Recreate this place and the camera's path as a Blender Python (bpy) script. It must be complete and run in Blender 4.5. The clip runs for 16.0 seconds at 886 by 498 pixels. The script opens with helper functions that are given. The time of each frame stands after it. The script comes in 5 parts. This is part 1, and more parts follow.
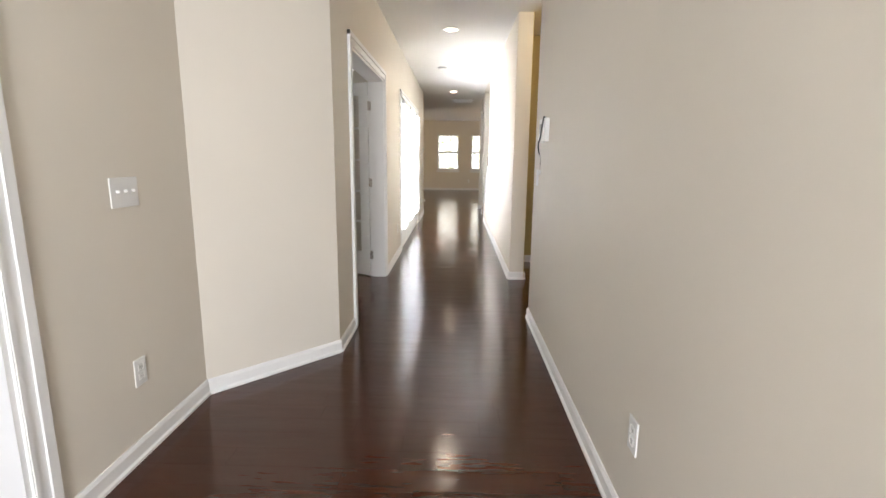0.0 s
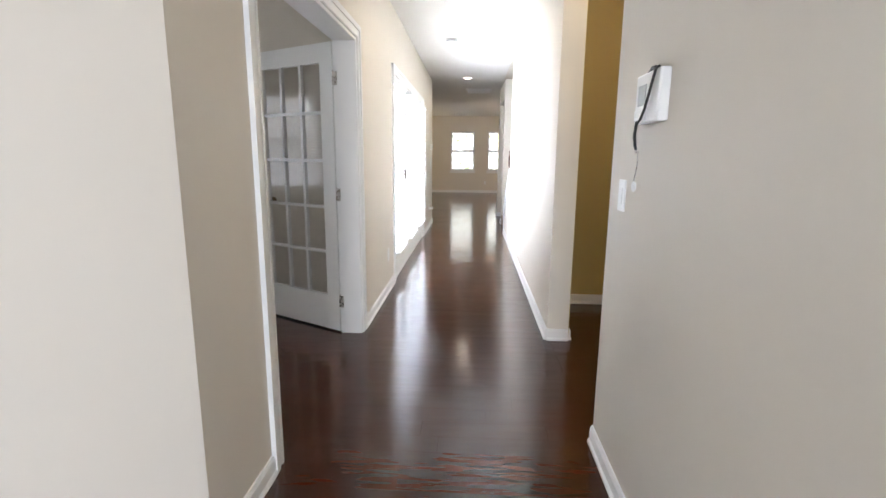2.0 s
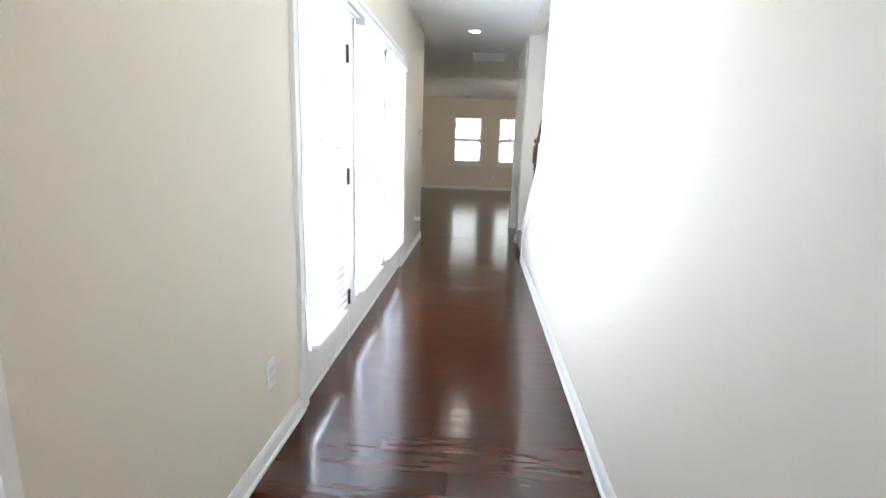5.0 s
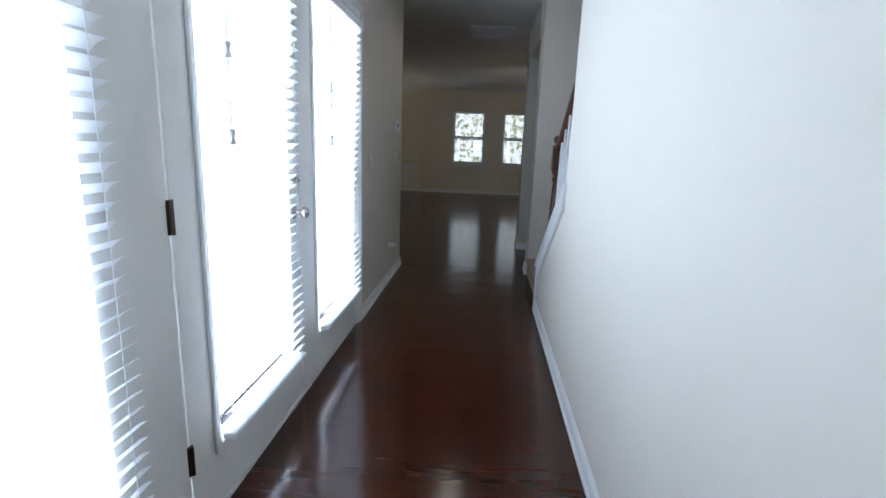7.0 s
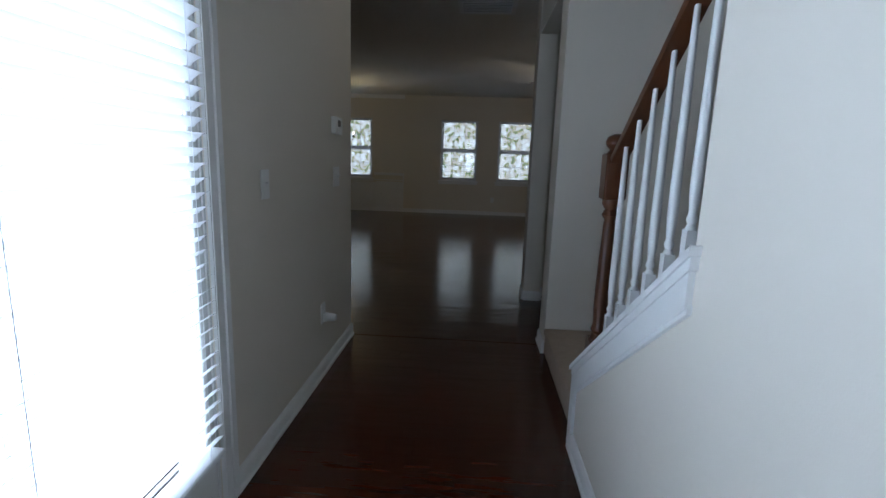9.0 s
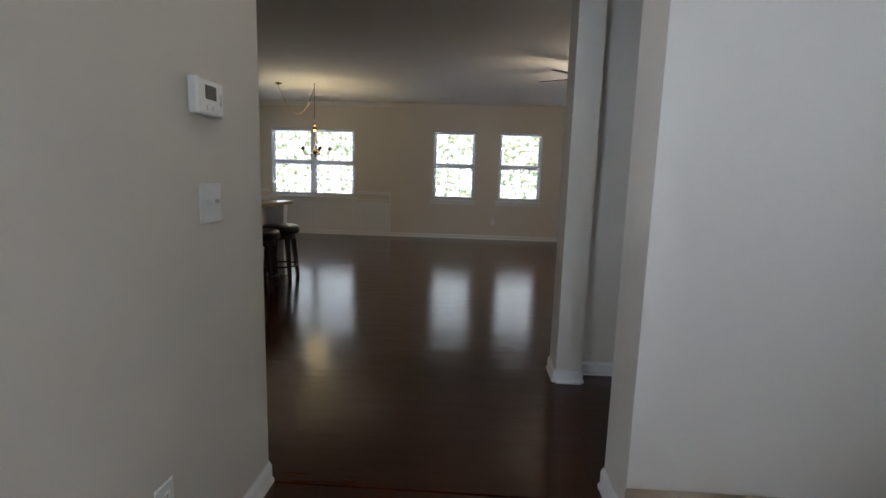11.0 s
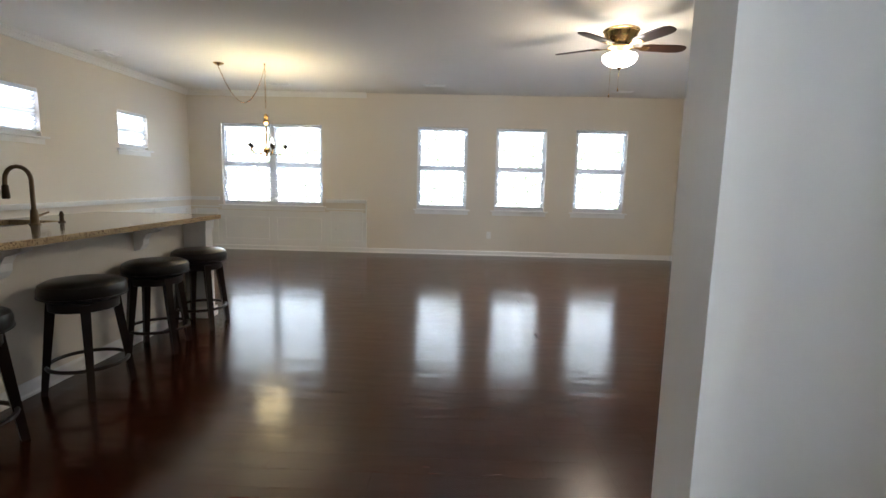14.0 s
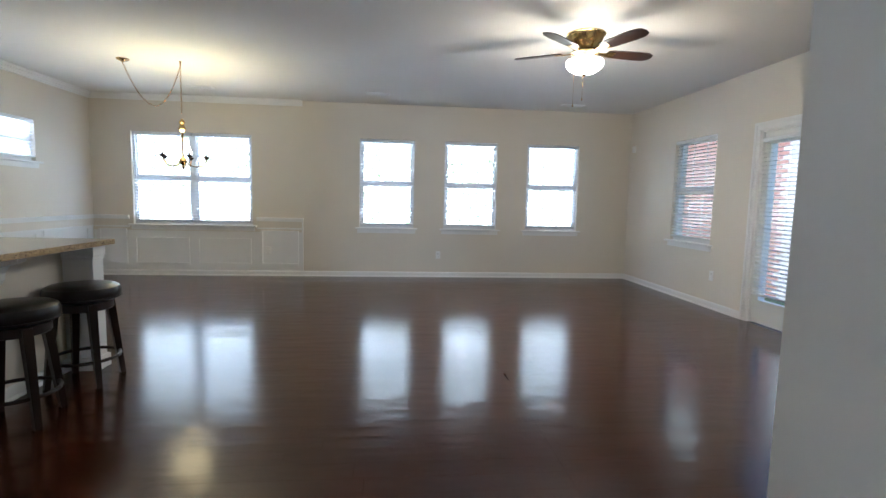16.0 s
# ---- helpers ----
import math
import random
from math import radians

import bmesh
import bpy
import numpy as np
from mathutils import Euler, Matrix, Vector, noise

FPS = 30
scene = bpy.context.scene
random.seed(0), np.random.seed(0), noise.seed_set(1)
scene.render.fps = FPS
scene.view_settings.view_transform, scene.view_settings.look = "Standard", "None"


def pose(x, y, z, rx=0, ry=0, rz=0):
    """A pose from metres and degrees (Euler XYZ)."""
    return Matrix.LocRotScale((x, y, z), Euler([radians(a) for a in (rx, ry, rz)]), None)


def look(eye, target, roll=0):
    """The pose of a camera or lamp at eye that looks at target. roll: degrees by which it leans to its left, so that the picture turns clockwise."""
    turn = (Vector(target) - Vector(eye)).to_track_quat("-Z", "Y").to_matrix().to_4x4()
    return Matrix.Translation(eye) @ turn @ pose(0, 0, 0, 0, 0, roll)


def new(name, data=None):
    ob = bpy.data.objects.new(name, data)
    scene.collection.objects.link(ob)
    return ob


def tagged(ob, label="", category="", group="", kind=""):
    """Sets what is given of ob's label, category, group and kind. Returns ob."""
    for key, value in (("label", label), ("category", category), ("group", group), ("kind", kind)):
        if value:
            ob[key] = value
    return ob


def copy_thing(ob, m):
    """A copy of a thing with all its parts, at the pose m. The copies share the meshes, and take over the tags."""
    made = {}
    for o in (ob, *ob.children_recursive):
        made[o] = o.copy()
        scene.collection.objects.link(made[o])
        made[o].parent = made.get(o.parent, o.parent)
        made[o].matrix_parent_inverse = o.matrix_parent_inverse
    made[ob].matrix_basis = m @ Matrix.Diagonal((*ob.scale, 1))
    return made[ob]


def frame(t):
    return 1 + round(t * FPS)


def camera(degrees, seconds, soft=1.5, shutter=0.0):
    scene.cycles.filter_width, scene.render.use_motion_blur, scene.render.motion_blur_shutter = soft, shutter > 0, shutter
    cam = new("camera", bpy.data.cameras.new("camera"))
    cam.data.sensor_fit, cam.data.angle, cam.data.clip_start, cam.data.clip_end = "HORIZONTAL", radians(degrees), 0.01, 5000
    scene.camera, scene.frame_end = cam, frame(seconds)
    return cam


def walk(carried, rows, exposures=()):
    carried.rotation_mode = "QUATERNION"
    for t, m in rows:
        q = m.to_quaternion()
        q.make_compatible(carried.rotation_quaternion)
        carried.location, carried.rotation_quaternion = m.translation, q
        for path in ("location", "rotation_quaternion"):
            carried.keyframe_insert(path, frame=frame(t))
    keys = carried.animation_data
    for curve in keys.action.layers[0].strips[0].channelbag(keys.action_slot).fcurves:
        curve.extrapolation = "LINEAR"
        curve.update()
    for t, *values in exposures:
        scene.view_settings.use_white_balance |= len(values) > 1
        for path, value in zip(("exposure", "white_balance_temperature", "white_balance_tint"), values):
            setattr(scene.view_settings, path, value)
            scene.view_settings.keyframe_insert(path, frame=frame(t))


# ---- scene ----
cam = camera(85.1, 16.0)
PATH = [
    (0, (0.303, -0.138, 1.293), (0.252, 1.826, 0.919), 0.6),
    (0.5, (0.303, 0.251, 1.292), (0.230, 2.213, 0.913), 0.9),
    (1, (0.322, 0.687, 1.290), (0.225, 2.648, 0.907), 0.6),
    (1.5, (0.328, 1.145, 1.289), (0.221, 3.106, 0.911), 0.7),
    (2, (0.335, 1.628, 1.291), (0.219, 3.588, 0.914), 0.5),
    (2.5, (0.348, 2.098, 1.292), (0.232, 4.059, 0.917), 0.8),
    (3, (0.335, 2.541, 1.278), (0.230, 4.501, 0.898), 1.2),
    (3.5, (0.340, 2.995, 1.289), (0.223, 4.950, 0.885), 1.7),
    (4, (0.338, 3.475, 1.287), (0.207, 5.426, 0.867), 1.9),
    (6.5, (0.391, 5.658, 1.300), (0.256, 7.609, 0.884), 2.1),
    (7, (0.408, 6.084, 1.312), (0.258, 8.033, 0.885), 2.1),
    (7.5, (0.406, 6.539, 1.287), (0.259, 8.490, 0.871), 2.0),
    (8, (0.423, 6.968, 1.294), (0.282, 8.923, 0.893), 2.0),
    (8.5, (0.408, 7.407, 1.294), (0.279, 9.366, 0.908), 2.1),
    (9, (0.405, 7.874, 1.281), (0.279, 9.836, 0.914), 1.9),
    (9.5, (0.399, 8.313, 1.277), (0.273, 10.278, 0.931), 2.0),
    (12, (0.233, 10.008, 1.219), (0.146, 11.986, 0.938), 1.4),
    (12.5, (0.200, 10.281, 1.210), (0.120, 12.259, 0.926), 1.5),
    (13, (0.203, 10.555, 1.227), (0.117, 12.532, 0.937), 1.3),
    (13.5, (0.194, 10.823, 1.225), (0.117, 12.801, 0.940), 1.3),
    (14, (0.219, 11.056, 1.231), (0.169, 13.037, 0.961), 1.3),
    (14.5, (0.239, 11.247, 1.255), (0.241, 13.231, 0.999), 1.5),
    (15, (0.181, 11.404, 1.228), (0.266, 13.388, 0.996), 1.5),
    (15.5, (0.169, 11.570, 1.245), (0.309, 13.554, 1.028), 1.5),
    (16, (0.116, 11.672, 1.233), (0.310, 13.653, 1.034), 1.3),
]
walk(cam, [(t, look(eye, target, roll)) for t, eye, target, roll in PATH],
     [(0, 0.85, 6700, 15), (1.5, 0.95, 6150, 15), (2.5, 1.05, 6200, 15), (4.0, 1.2, 6100, 12), (6.5, -0.5, 5450, 11), (7.5, -1.1, 5350, 11), (9.0, -1.4, 5300, 10), (9.7, -1.35, 5300, 10), (11.8, 0.7, 5750, 14), (12.5, 0.95, 5750, 13), (13.5, 1.2, 5600, 12), (16.0, 1.25, 5000, 9)])

# world, sun and large lights
SUN_DIR = Vector((1.0, 1.0, -1.3)).normalized()
world = bpy.data.worlds.new("world")
scene.world = world
world.use_nodes = True
wn = world.node_tree
sky = wn.nodes.new("ShaderNodeTexSky")
sky.sky_type = "NISHITA"
sky.sun_disc = False
sky.sun_elevation = radians(42)
sky.sun_rotation = radians(225)
wn.nodes["Background"].inputs["Strength"].default_value = 0.15
wn.links.new(sky.outputs["Color"], wn.nodes["Background"].inputs["Color"])
sun = new("sun", bpy.data.lights.new("sun", "SUN"))
sun.data.energy, sun.data.angle, sun.data.color = 5.0, radians(0.5), (1.0, 0.95, 0.88)
sun.rotation_euler = SUN_DIR.to_track_quat("-Z", "Y").to_euler()


def window_light(eye, target, w, h, power, color=(0.93, 0.97, 1.0)):
    """Area lamp that stands in for daylight at an opening."""
    ob = new("daylight", bpy.data.lights.new("daylight", "AREA"))
    ob.data.shape, ob.data.size, ob.data.size_y = "RECTANGLE", w, h
    ob.data.energy, ob.data.color = power, color
    ob.matrix_world = look(eye, target)
    return ob


XL, XR, CEIL, FAR = -0.46, 0.90, 2.70, 19.38
KX0, KX1 = -4.40, 3.93          # side walls of the big room
window_light((-0.625, 7.95, 1.26), (1, 7.95, 1.26), 3.0, 2.6, 130, (0.90, 0.96, 1.0))
window_light((-2.1, 5.85, 1.48), (-2.1, 0, 1.3), 0.95, 1.45, 52)
window_light((-4.92, 4.41, 1.48), (0, 4.41, 1.2), 0.95, 1.4, 16)
# lamp at the added entry window, out of view, brightens the entry walls
window_light((0.15, -3.0, 1.5), (-1.5, 2.5, 1.2), 1.2, 2.0, 105, (0.86, 0.93, 1.0))
window_light((-4.80, 16.1, 1.93), (0, 16.1, 1.6), 0.70, 0.5, 14)
window_light((-4.80, 17.96, 1.91), (0, 17.96, 1.6), 0.70, 0.5, 14)

# added lamps hidden below the far sills, in place of light off sunlit ground
for wx, ww in ((-2.96, 1.7), (-0.04, 0.85), (1.29, 0.85), (2.63, 0.85)):
    window_light((wx, FAR + 0.85, 0.15), (wx, FAR - 1.6, 2.9), ww, 0.9, 88 * ww, (0.86, 0.93, 1.0))


def bulb(at, power, color=(1.0, 0.72, 0.36), radius=0.05):
    ob = new("bulb_light", bpy.data.lights.new("bulb_light", "POINT"))
    ob.data.energy, ob.data.color, ob.data.shadow_soft_size = power, color, radius
    ob.location = at
    return ob


def downlight(at, power, color):
    ob = new("downlight", bpy.data.lights.new("downlight", "SPOT"))
    ob.data.energy, ob.data.color, ob.data.shadow_soft_size = power, color, 0.06
    ob.data.spot_size, ob.data.spot_blend = radians(150), 0.5
    ob.location = at
    return ob


# ---------------------------------------------------------------- materials
def material(name, color, rough=0.5, metal=0.0, vary=0.06, scale=3.0, bump=0.0, bump_scale=60.0, coat=0.0, stretch=(1, 1, 1), spec=0.5):
    m = bpy.data.materials.new(name)
    m.use_nodes = True
    nt = m.node_tree
    b = nt.nodes["Principled BSDF"]
    b.inputs["Metallic"].default_value = metal
    b.inputs["Coat Weight"].default_value = coat
    b.inputs["Coat Roughness"].default_value = 0.15
    b.inputs["Specular IOR Level"].default_value = spec
    tc = nt.nodes.new("ShaderNodeTexCoord")
    mp = nt.nodes.new("ShaderNodeMapping")
    mp.inputs["Scale"].default_value = stretch
    nt.links.new(tc.outputs["Object"], mp.inputs["Vector"])
    n1 = nt.nodes.new("ShaderNodeTexNoise")
    n1.inputs["Scale"].default_value, n1.inputs["Detail"].default_value = scale, 5
    n2 = nt.nodes.new("ShaderNodeTexNoise")
    n2.inputs["Scale"].default_value, n2.inputs["Detail"].default_value = bump_scale, 4
    for n in (n1, n2):
        nt.links.new(mp.outputs["Vector"], n.inputs["Vector"])
    mix = nt.nodes.new("ShaderNodeMix")
    mix.data_type = "RGBA"
    lo = [c * (1 - vary) for c in color]
    hi = [min(1, c * (1 + vary)) for c in color]
    mix.inputs["A"].default_value, mix.inputs["B"].default_value = (*lo, 1), (*hi, 1)
    nt.links.new(n1.outputs["Fac"], mix.inputs["Factor"])
    nt.links.new(mix.outputs["Result"], b.inputs["Base Color"])
    mr = nt.nodes.new("ShaderNodeMapRange")
    mr.inputs["To Min"].default_value, mr.inputs["To Max"].default_value = max(0.02, rough - 0.06), min(1, rough + 0.06)
    nt.links.new(n2.outputs["Fac"], mr.inputs["Value"])
    nt.links.new(mr.outputs["Result"], b.inputs["Roughness"])
    if bump:
        bp = nt.nodes.new("ShaderNodeBump")
        bp.inputs["Strength"].default_value, bp.inputs["Distance"].default_value = bump, 0.002
        nt.links.new(n2.outputs["Fac"], bp.inputs["Height"])
        nt.links.new(bp.outputs["Normal"], b.inputs["Normal"])
    return m


def plank_material():
    """Dark reddish hardwood with a satin lacquer; boards differ in tone, grain runs along x."""
    m = bpy.data.materials.new("hardwood_floor")
    m.use_nodes = True
    nt = m.node_tree
    b = nt.nodes["Principled BSDF"]
    tc = nt.nodes.new("ShaderNodeTexCoord")
    geo = nt.nodes.new("ShaderNodeNewGeometry")
    info = nt.nodes.new("ShaderNodeObjectInfo")
    add = nt.nodes.new("ShaderNodeMath")
    add.operation = "ADD"
    nt.links.new(geo.outputs["Random Per Island"], add.inputs[0])
    nt.links.new(info.outputs["Random"], add.inputs[1])
    fr = nt.nodes.new("ShaderNodeMath")
    fr.operation = "FRACT"
    nt.links.new(add.outputs[0], fr.inputs[0])
    mp = nt.nodes.new("ShaderNodeMapping")
    mp.inputs["Scale"].default_value = (1.6, 14, 1)
    nt.links.new(geo.outputs["Position"], mp.inputs["Vector"])
    grain = nt.nodes.new("ShaderNodeTexNoise")
    grain.noise_dimensions = "4D"
    grain.inputs["Scale"].default_value, grain.inputs["Detail"].default_value = 3.0, 3
    nt.links.new(mp.outputs["Vector"], grain.inputs["Vector"])
    mul = nt.nodes.new("ShaderNodeMath")
    mul.operation = "MULTIPLY"
    mul.inputs[1].default_value = 31.0
    nt.links.new(fr.outputs[0], mul.inputs[0])
    nt.links.new(mul.outputs[0], grain.inputs["W"])
    ramp = nt.nodes.new("ShaderNodeValToRGB")
    ramp.color_ramp.elements[0].position, ramp.color_ramp.elements[0].color = 0.2, (0.040, 0.0105, 0.0040, 1)
    ramp.color_ramp.elements[1].position, ramp.color_ramp.elements[1].color = 0.85, (0.060, 0.0160, 0.0062, 1)
    nt.links.new(grain.outputs["Fac"], ramp.inputs["Fac"])
    tone = nt.nodes.new("ShaderNodeMapRange")
    tone.inputs["To Min"].default_value, tone.inputs["To Max"].default_value = 0.84, 1.16
    nt.links.new(fr.outputs[0], tone.inputs["Value"])
    hsv = nt.nodes.new("ShaderNodeHueSaturation")
    nt.links.new(tone.outputs["Result"], hsv.inputs["Value"])
    nt.links.new(ramp.outputs["Color"], hsv.inputs["Color"])
    nt.links.new(hsv.outputs["Color"], b.inputs["Base Color"])
    smear = nt.nodes.new("ShaderNodeTexNoise")
    smear.inputs["Scale"].default_value, smear.inputs["Detail"].default_value = 2.2, 5
    nt.links.new(geo.outputs["Position"], smear.inputs["Vector"])
    mr = nt.nodes.new("ShaderNodeMapRange")
    mr.inputs["To Min"].default_value, mr.inputs["To Max"].default_value = 0.12, 0.21
    nt.links.new(smear.outputs["Fac"], mr.inputs["Value"])
    nt.links.new(mr.outputs["Result"], b.inputs["Roughness"])
    b.inputs["Specular IOR Level"].default_value = 0.5
    # each board is laid a hair out of level and its face is slightly wavy
    wv = nt.nodes.new("ShaderNodeMapping")
    wv.inputs["Scale"].default_value = (2.2, 7.5, 1)
    nt.links.new(geo.outputs["Position"], wv.inputs["Vector"])
    wave = nt.nodes.new("ShaderNodeTexNoise")
    wave.noise_dimensions = "4D"
    wave.inputs["Scale"].default_value, wave.inputs["Detail"].default_value = 1.0, 2
    nt.links.new(wv.outputs["Vector"], wave.inputs["Vector"])
    nt.links.new(mul.outputs[0], wave.inputs["W"])
    bp = nt.nodes.new("ShaderNodeBump")
    bp.inputs["Strength"].default_value, bp.inputs["Distance"].default_value = 1.0, 0.0035
    nt.links.new(wave.outputs["Fac"], bp.inputs["Height"])
    nt.links.new(bp.outputs["Normal"], b.inputs["Normal"])
    return m


def glowing(name, color, strength):
    m = bpy.data.materials.new(name)
    m.use_nodes = True
    b = m.node_tree.nodes["Principled BSDF"]
    b.inputs["Base Color"].default_value = (*color, 1)
    b.inputs["Emission Color"].default_value = (*color, 1)
    b.inputs["Emission Strength"].default_value = strength
    return m


def glass_material(name="clear_glass"):
    m = bpy.data.materials.new(name)
    m.use_nodes = True
    nt = m.node_tree
    nt.nodes.remove(nt.nodes["Principled BSDF"])
    tr = nt.nodes.new("ShaderNodeBsdfTransparent")
    gl = nt.nodes.new("ShaderNodeBsdfGlossy")
    gl.inputs["Roughness"].default_value = 0.03
    lw = nt.nodes.new("ShaderNodeLayerWeight")
    lw.inputs["Blend"].default_value = 0.5
    pw = nt.nodes.new("ShaderNodeMath")
    pw.operation = "POWER"
    pw.inputs[1].default_value = 4.0
    nt.links.new(lw.outputs["Facing"], pw.inputs[0])
    fres = nt.nodes.new("ShaderNodeMath")
    fres.operation = "MULTIPLY_ADD"
    fres.inputs[1].default_value, fres.inputs[2].default_value = 0.8, 0.04
    nt.links.new(pw.outputs[0], fres.inputs[0])
    mx = nt.nodes.new("ShaderNodeMixShader")
    nt.links.new(fres.outputs[0], mx.inputs[0])
    nt.links.new(tr.outputs[0], mx.inputs[1])
    nt.links.new(gl.outputs[0], mx.inputs[2])
    nt.links.new(mx.outputs[0], nt.nodes["Material Output"].inputs["Surface"])
    return m


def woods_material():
    """Glowing far woods seen through windows, daylight put in as emission: pale trunks, green and rust foliage, bright
    sky above.
    """
    m = bpy.data.materials.new("glowing_far_woods")
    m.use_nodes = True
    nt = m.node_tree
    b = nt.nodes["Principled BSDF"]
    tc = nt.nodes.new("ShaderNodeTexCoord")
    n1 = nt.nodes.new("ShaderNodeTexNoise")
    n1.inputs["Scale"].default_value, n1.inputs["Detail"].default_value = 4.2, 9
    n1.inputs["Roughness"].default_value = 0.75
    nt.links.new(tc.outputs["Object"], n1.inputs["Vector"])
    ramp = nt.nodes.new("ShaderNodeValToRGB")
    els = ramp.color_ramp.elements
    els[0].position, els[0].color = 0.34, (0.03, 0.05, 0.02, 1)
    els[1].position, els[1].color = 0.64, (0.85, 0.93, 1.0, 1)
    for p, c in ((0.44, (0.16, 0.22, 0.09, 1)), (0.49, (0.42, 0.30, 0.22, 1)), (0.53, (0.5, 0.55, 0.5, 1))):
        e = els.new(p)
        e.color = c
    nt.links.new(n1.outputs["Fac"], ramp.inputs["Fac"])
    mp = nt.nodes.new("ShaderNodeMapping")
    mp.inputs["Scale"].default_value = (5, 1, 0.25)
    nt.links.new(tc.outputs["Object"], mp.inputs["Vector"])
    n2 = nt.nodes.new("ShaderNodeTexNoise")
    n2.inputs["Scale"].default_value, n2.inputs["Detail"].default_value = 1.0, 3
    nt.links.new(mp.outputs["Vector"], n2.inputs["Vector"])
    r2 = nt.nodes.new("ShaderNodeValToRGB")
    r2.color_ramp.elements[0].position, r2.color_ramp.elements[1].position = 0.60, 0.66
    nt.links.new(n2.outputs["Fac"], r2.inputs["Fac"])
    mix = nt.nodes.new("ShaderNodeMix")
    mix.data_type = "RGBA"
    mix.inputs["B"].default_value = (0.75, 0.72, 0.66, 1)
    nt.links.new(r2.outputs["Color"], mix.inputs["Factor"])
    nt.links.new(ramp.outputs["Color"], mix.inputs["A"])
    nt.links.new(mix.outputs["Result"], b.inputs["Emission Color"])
    b.inputs["Emission Strength"].default_value = WOODS_GLOW
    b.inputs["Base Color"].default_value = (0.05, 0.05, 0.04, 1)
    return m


def blind_material():
    """White slats that let some daylight through."""
    m = material("white_blind", (0.85, 0.86, 0.87), 0.5, vary=0.02)
    nt = m.node_tree
    tl = nt.nodes.new("ShaderNodeBsdfTranslucent")
    tl.inputs["Color"].default_value = (0.85, 0.87, 0.9, 1)
    mx = nt.nodes.new("ShaderNodeMixShader")
    mx.inputs[0].default_value = 0.16
    nt.links.new(nt.nodes["Principled BSDF"].outputs[0], mx.inputs[1])
    nt.links.new(tl.outputs[0], mx.inputs[2])
    nt.links.new(mx.outputs[0], nt.nodes["Material Output"].inputs["Surface"])
    return m


WOODS_GLOW = 4.0
M_WALL = material("wall_paint", (0.72, 0.672, 0.59), 0.6, vary=0.03, scale=1.5, bump=0.12, bump_scale=220)
# wall colour tinted ochre to hold the alcove's warm lamp light
M_OCHRE = material("ochre_lit_wall", (0.46, 0.36, 0.15), 0.6, vary=0.03, scale=1.5, bump=0.12, bump_scale=220)
M_CEIL = material("ceiling_paint", (0.78, 0.77, 0.74), 0.9, vary=0.03, scale=2, bump=0.25, bump_scale=140)
M_TRIM = material("white_trim", (0.80, 0.80, 0.79), 0.35, vary=0.03, scale=4, bump=0.04)
M_FLOOR = plank_material()
M_SUB = material("floor_joint", (0.018, 0.008, 0.005), 0.6)
M_DOOR = material("white_door_paint", (0.80, 0.80, 0.78), 0.38, vary=0.03, scale=5, bump=0.05)
M_GLASS = glass_material()
M_BLIND = blind_material()
M_VINYL = material("window_vinyl", (0.78, 0.79, 0.80), 0.4, vary=0.02)
M_STEEL = material("satin_nickel", (0.55, 0.52, 0.48), 0.28, 1.0, vary=0.1, scale=20)
M_BRONZE = material("dark_bronze", (0.07, 0.05, 0.035), 0.35, 0.9, vary=0.2, scale=20)
M_FAUCET = material("aged_bronze", (0.20, 0.145, 0.09), 0.3, 1.0, vary=0.15, scale=15)
M_BRASS = material("antique_brass", (0.52, 0.36, 0.15), 0.25, 1.0, vary=0.15, scale=15)
M_PLASTIC = material("white_plastic", (0.80, 0.80, 0.78), 0.35, vary=0.02)
M_GREY = material("grey_plastic", (0.25, 0.27, 0.27), 0.3, vary=0.05)
M_BLACK = material("black_plastic", (0.02, 0.02, 0.02), 0.4, vary=0.1)
M_LEATHER = material("black_leather", (0.009, 0.007, 0.006), 0.30, spec=0.35, vary=0.3, scale=12, bump=0.35, bump_scale=160)
M_DARKWOOD = material("espresso_wood", (0.012, 0.007, 0.005), 0.3, spec=0.35, vary=0.35, scale=6, stretch=(6, 6, 1), bump=0.1)
M_OAK = material("stained_oak", (0.095, 0.034, 0.013), 0.33, vary=0.45, scale=5, stretch=(10, 3, 3), bump=0.15)
M_CARPET = material("beige_carpet", (0.42, 0.33, 0.25), 0.95, vary=0.15, scale=30, bump=0.9, bump_scale=450)
M_CABINET = material("dark_cabinet_wood", (0.024, 0.011, 0.007), 0.3, spec=0.4, vary=0.35, scale=5, stretch=(8, 8, 1))
M_BRICK = material("red_brick", (0.20, 0.09, 0.065), 0.85, vary=0.3, scale=9, bump=0.5)
M_MORTAR = material("mortar", (0.42, 0.39, 0.35), 0.9, vary=0.1)
M_CONCRETE = material("patio_concrete", (0.42, 0.41, 0.38), 0.85, vary=0.12, scale=2, bump=0.4)
M_GRASS = material("lawn", (0.07, 0.10, 0.03), 0.9, vary=0.4, scale=3, bump=0.8)
M_BULB = glowing("lamp_glass", (1.0, 0.86, 0.62), 14.0)
M_CANLIGHT = glowing("recessed_lens", (1.0, 0.90, 0.72), 12.0)
M_WOODS = woods_material()
# emissive white for the sheet added outside the patio doors
M_GLARE = glowing("courtyard_glow_sheet", (0.92, 0.96, 1.0), 4.5)


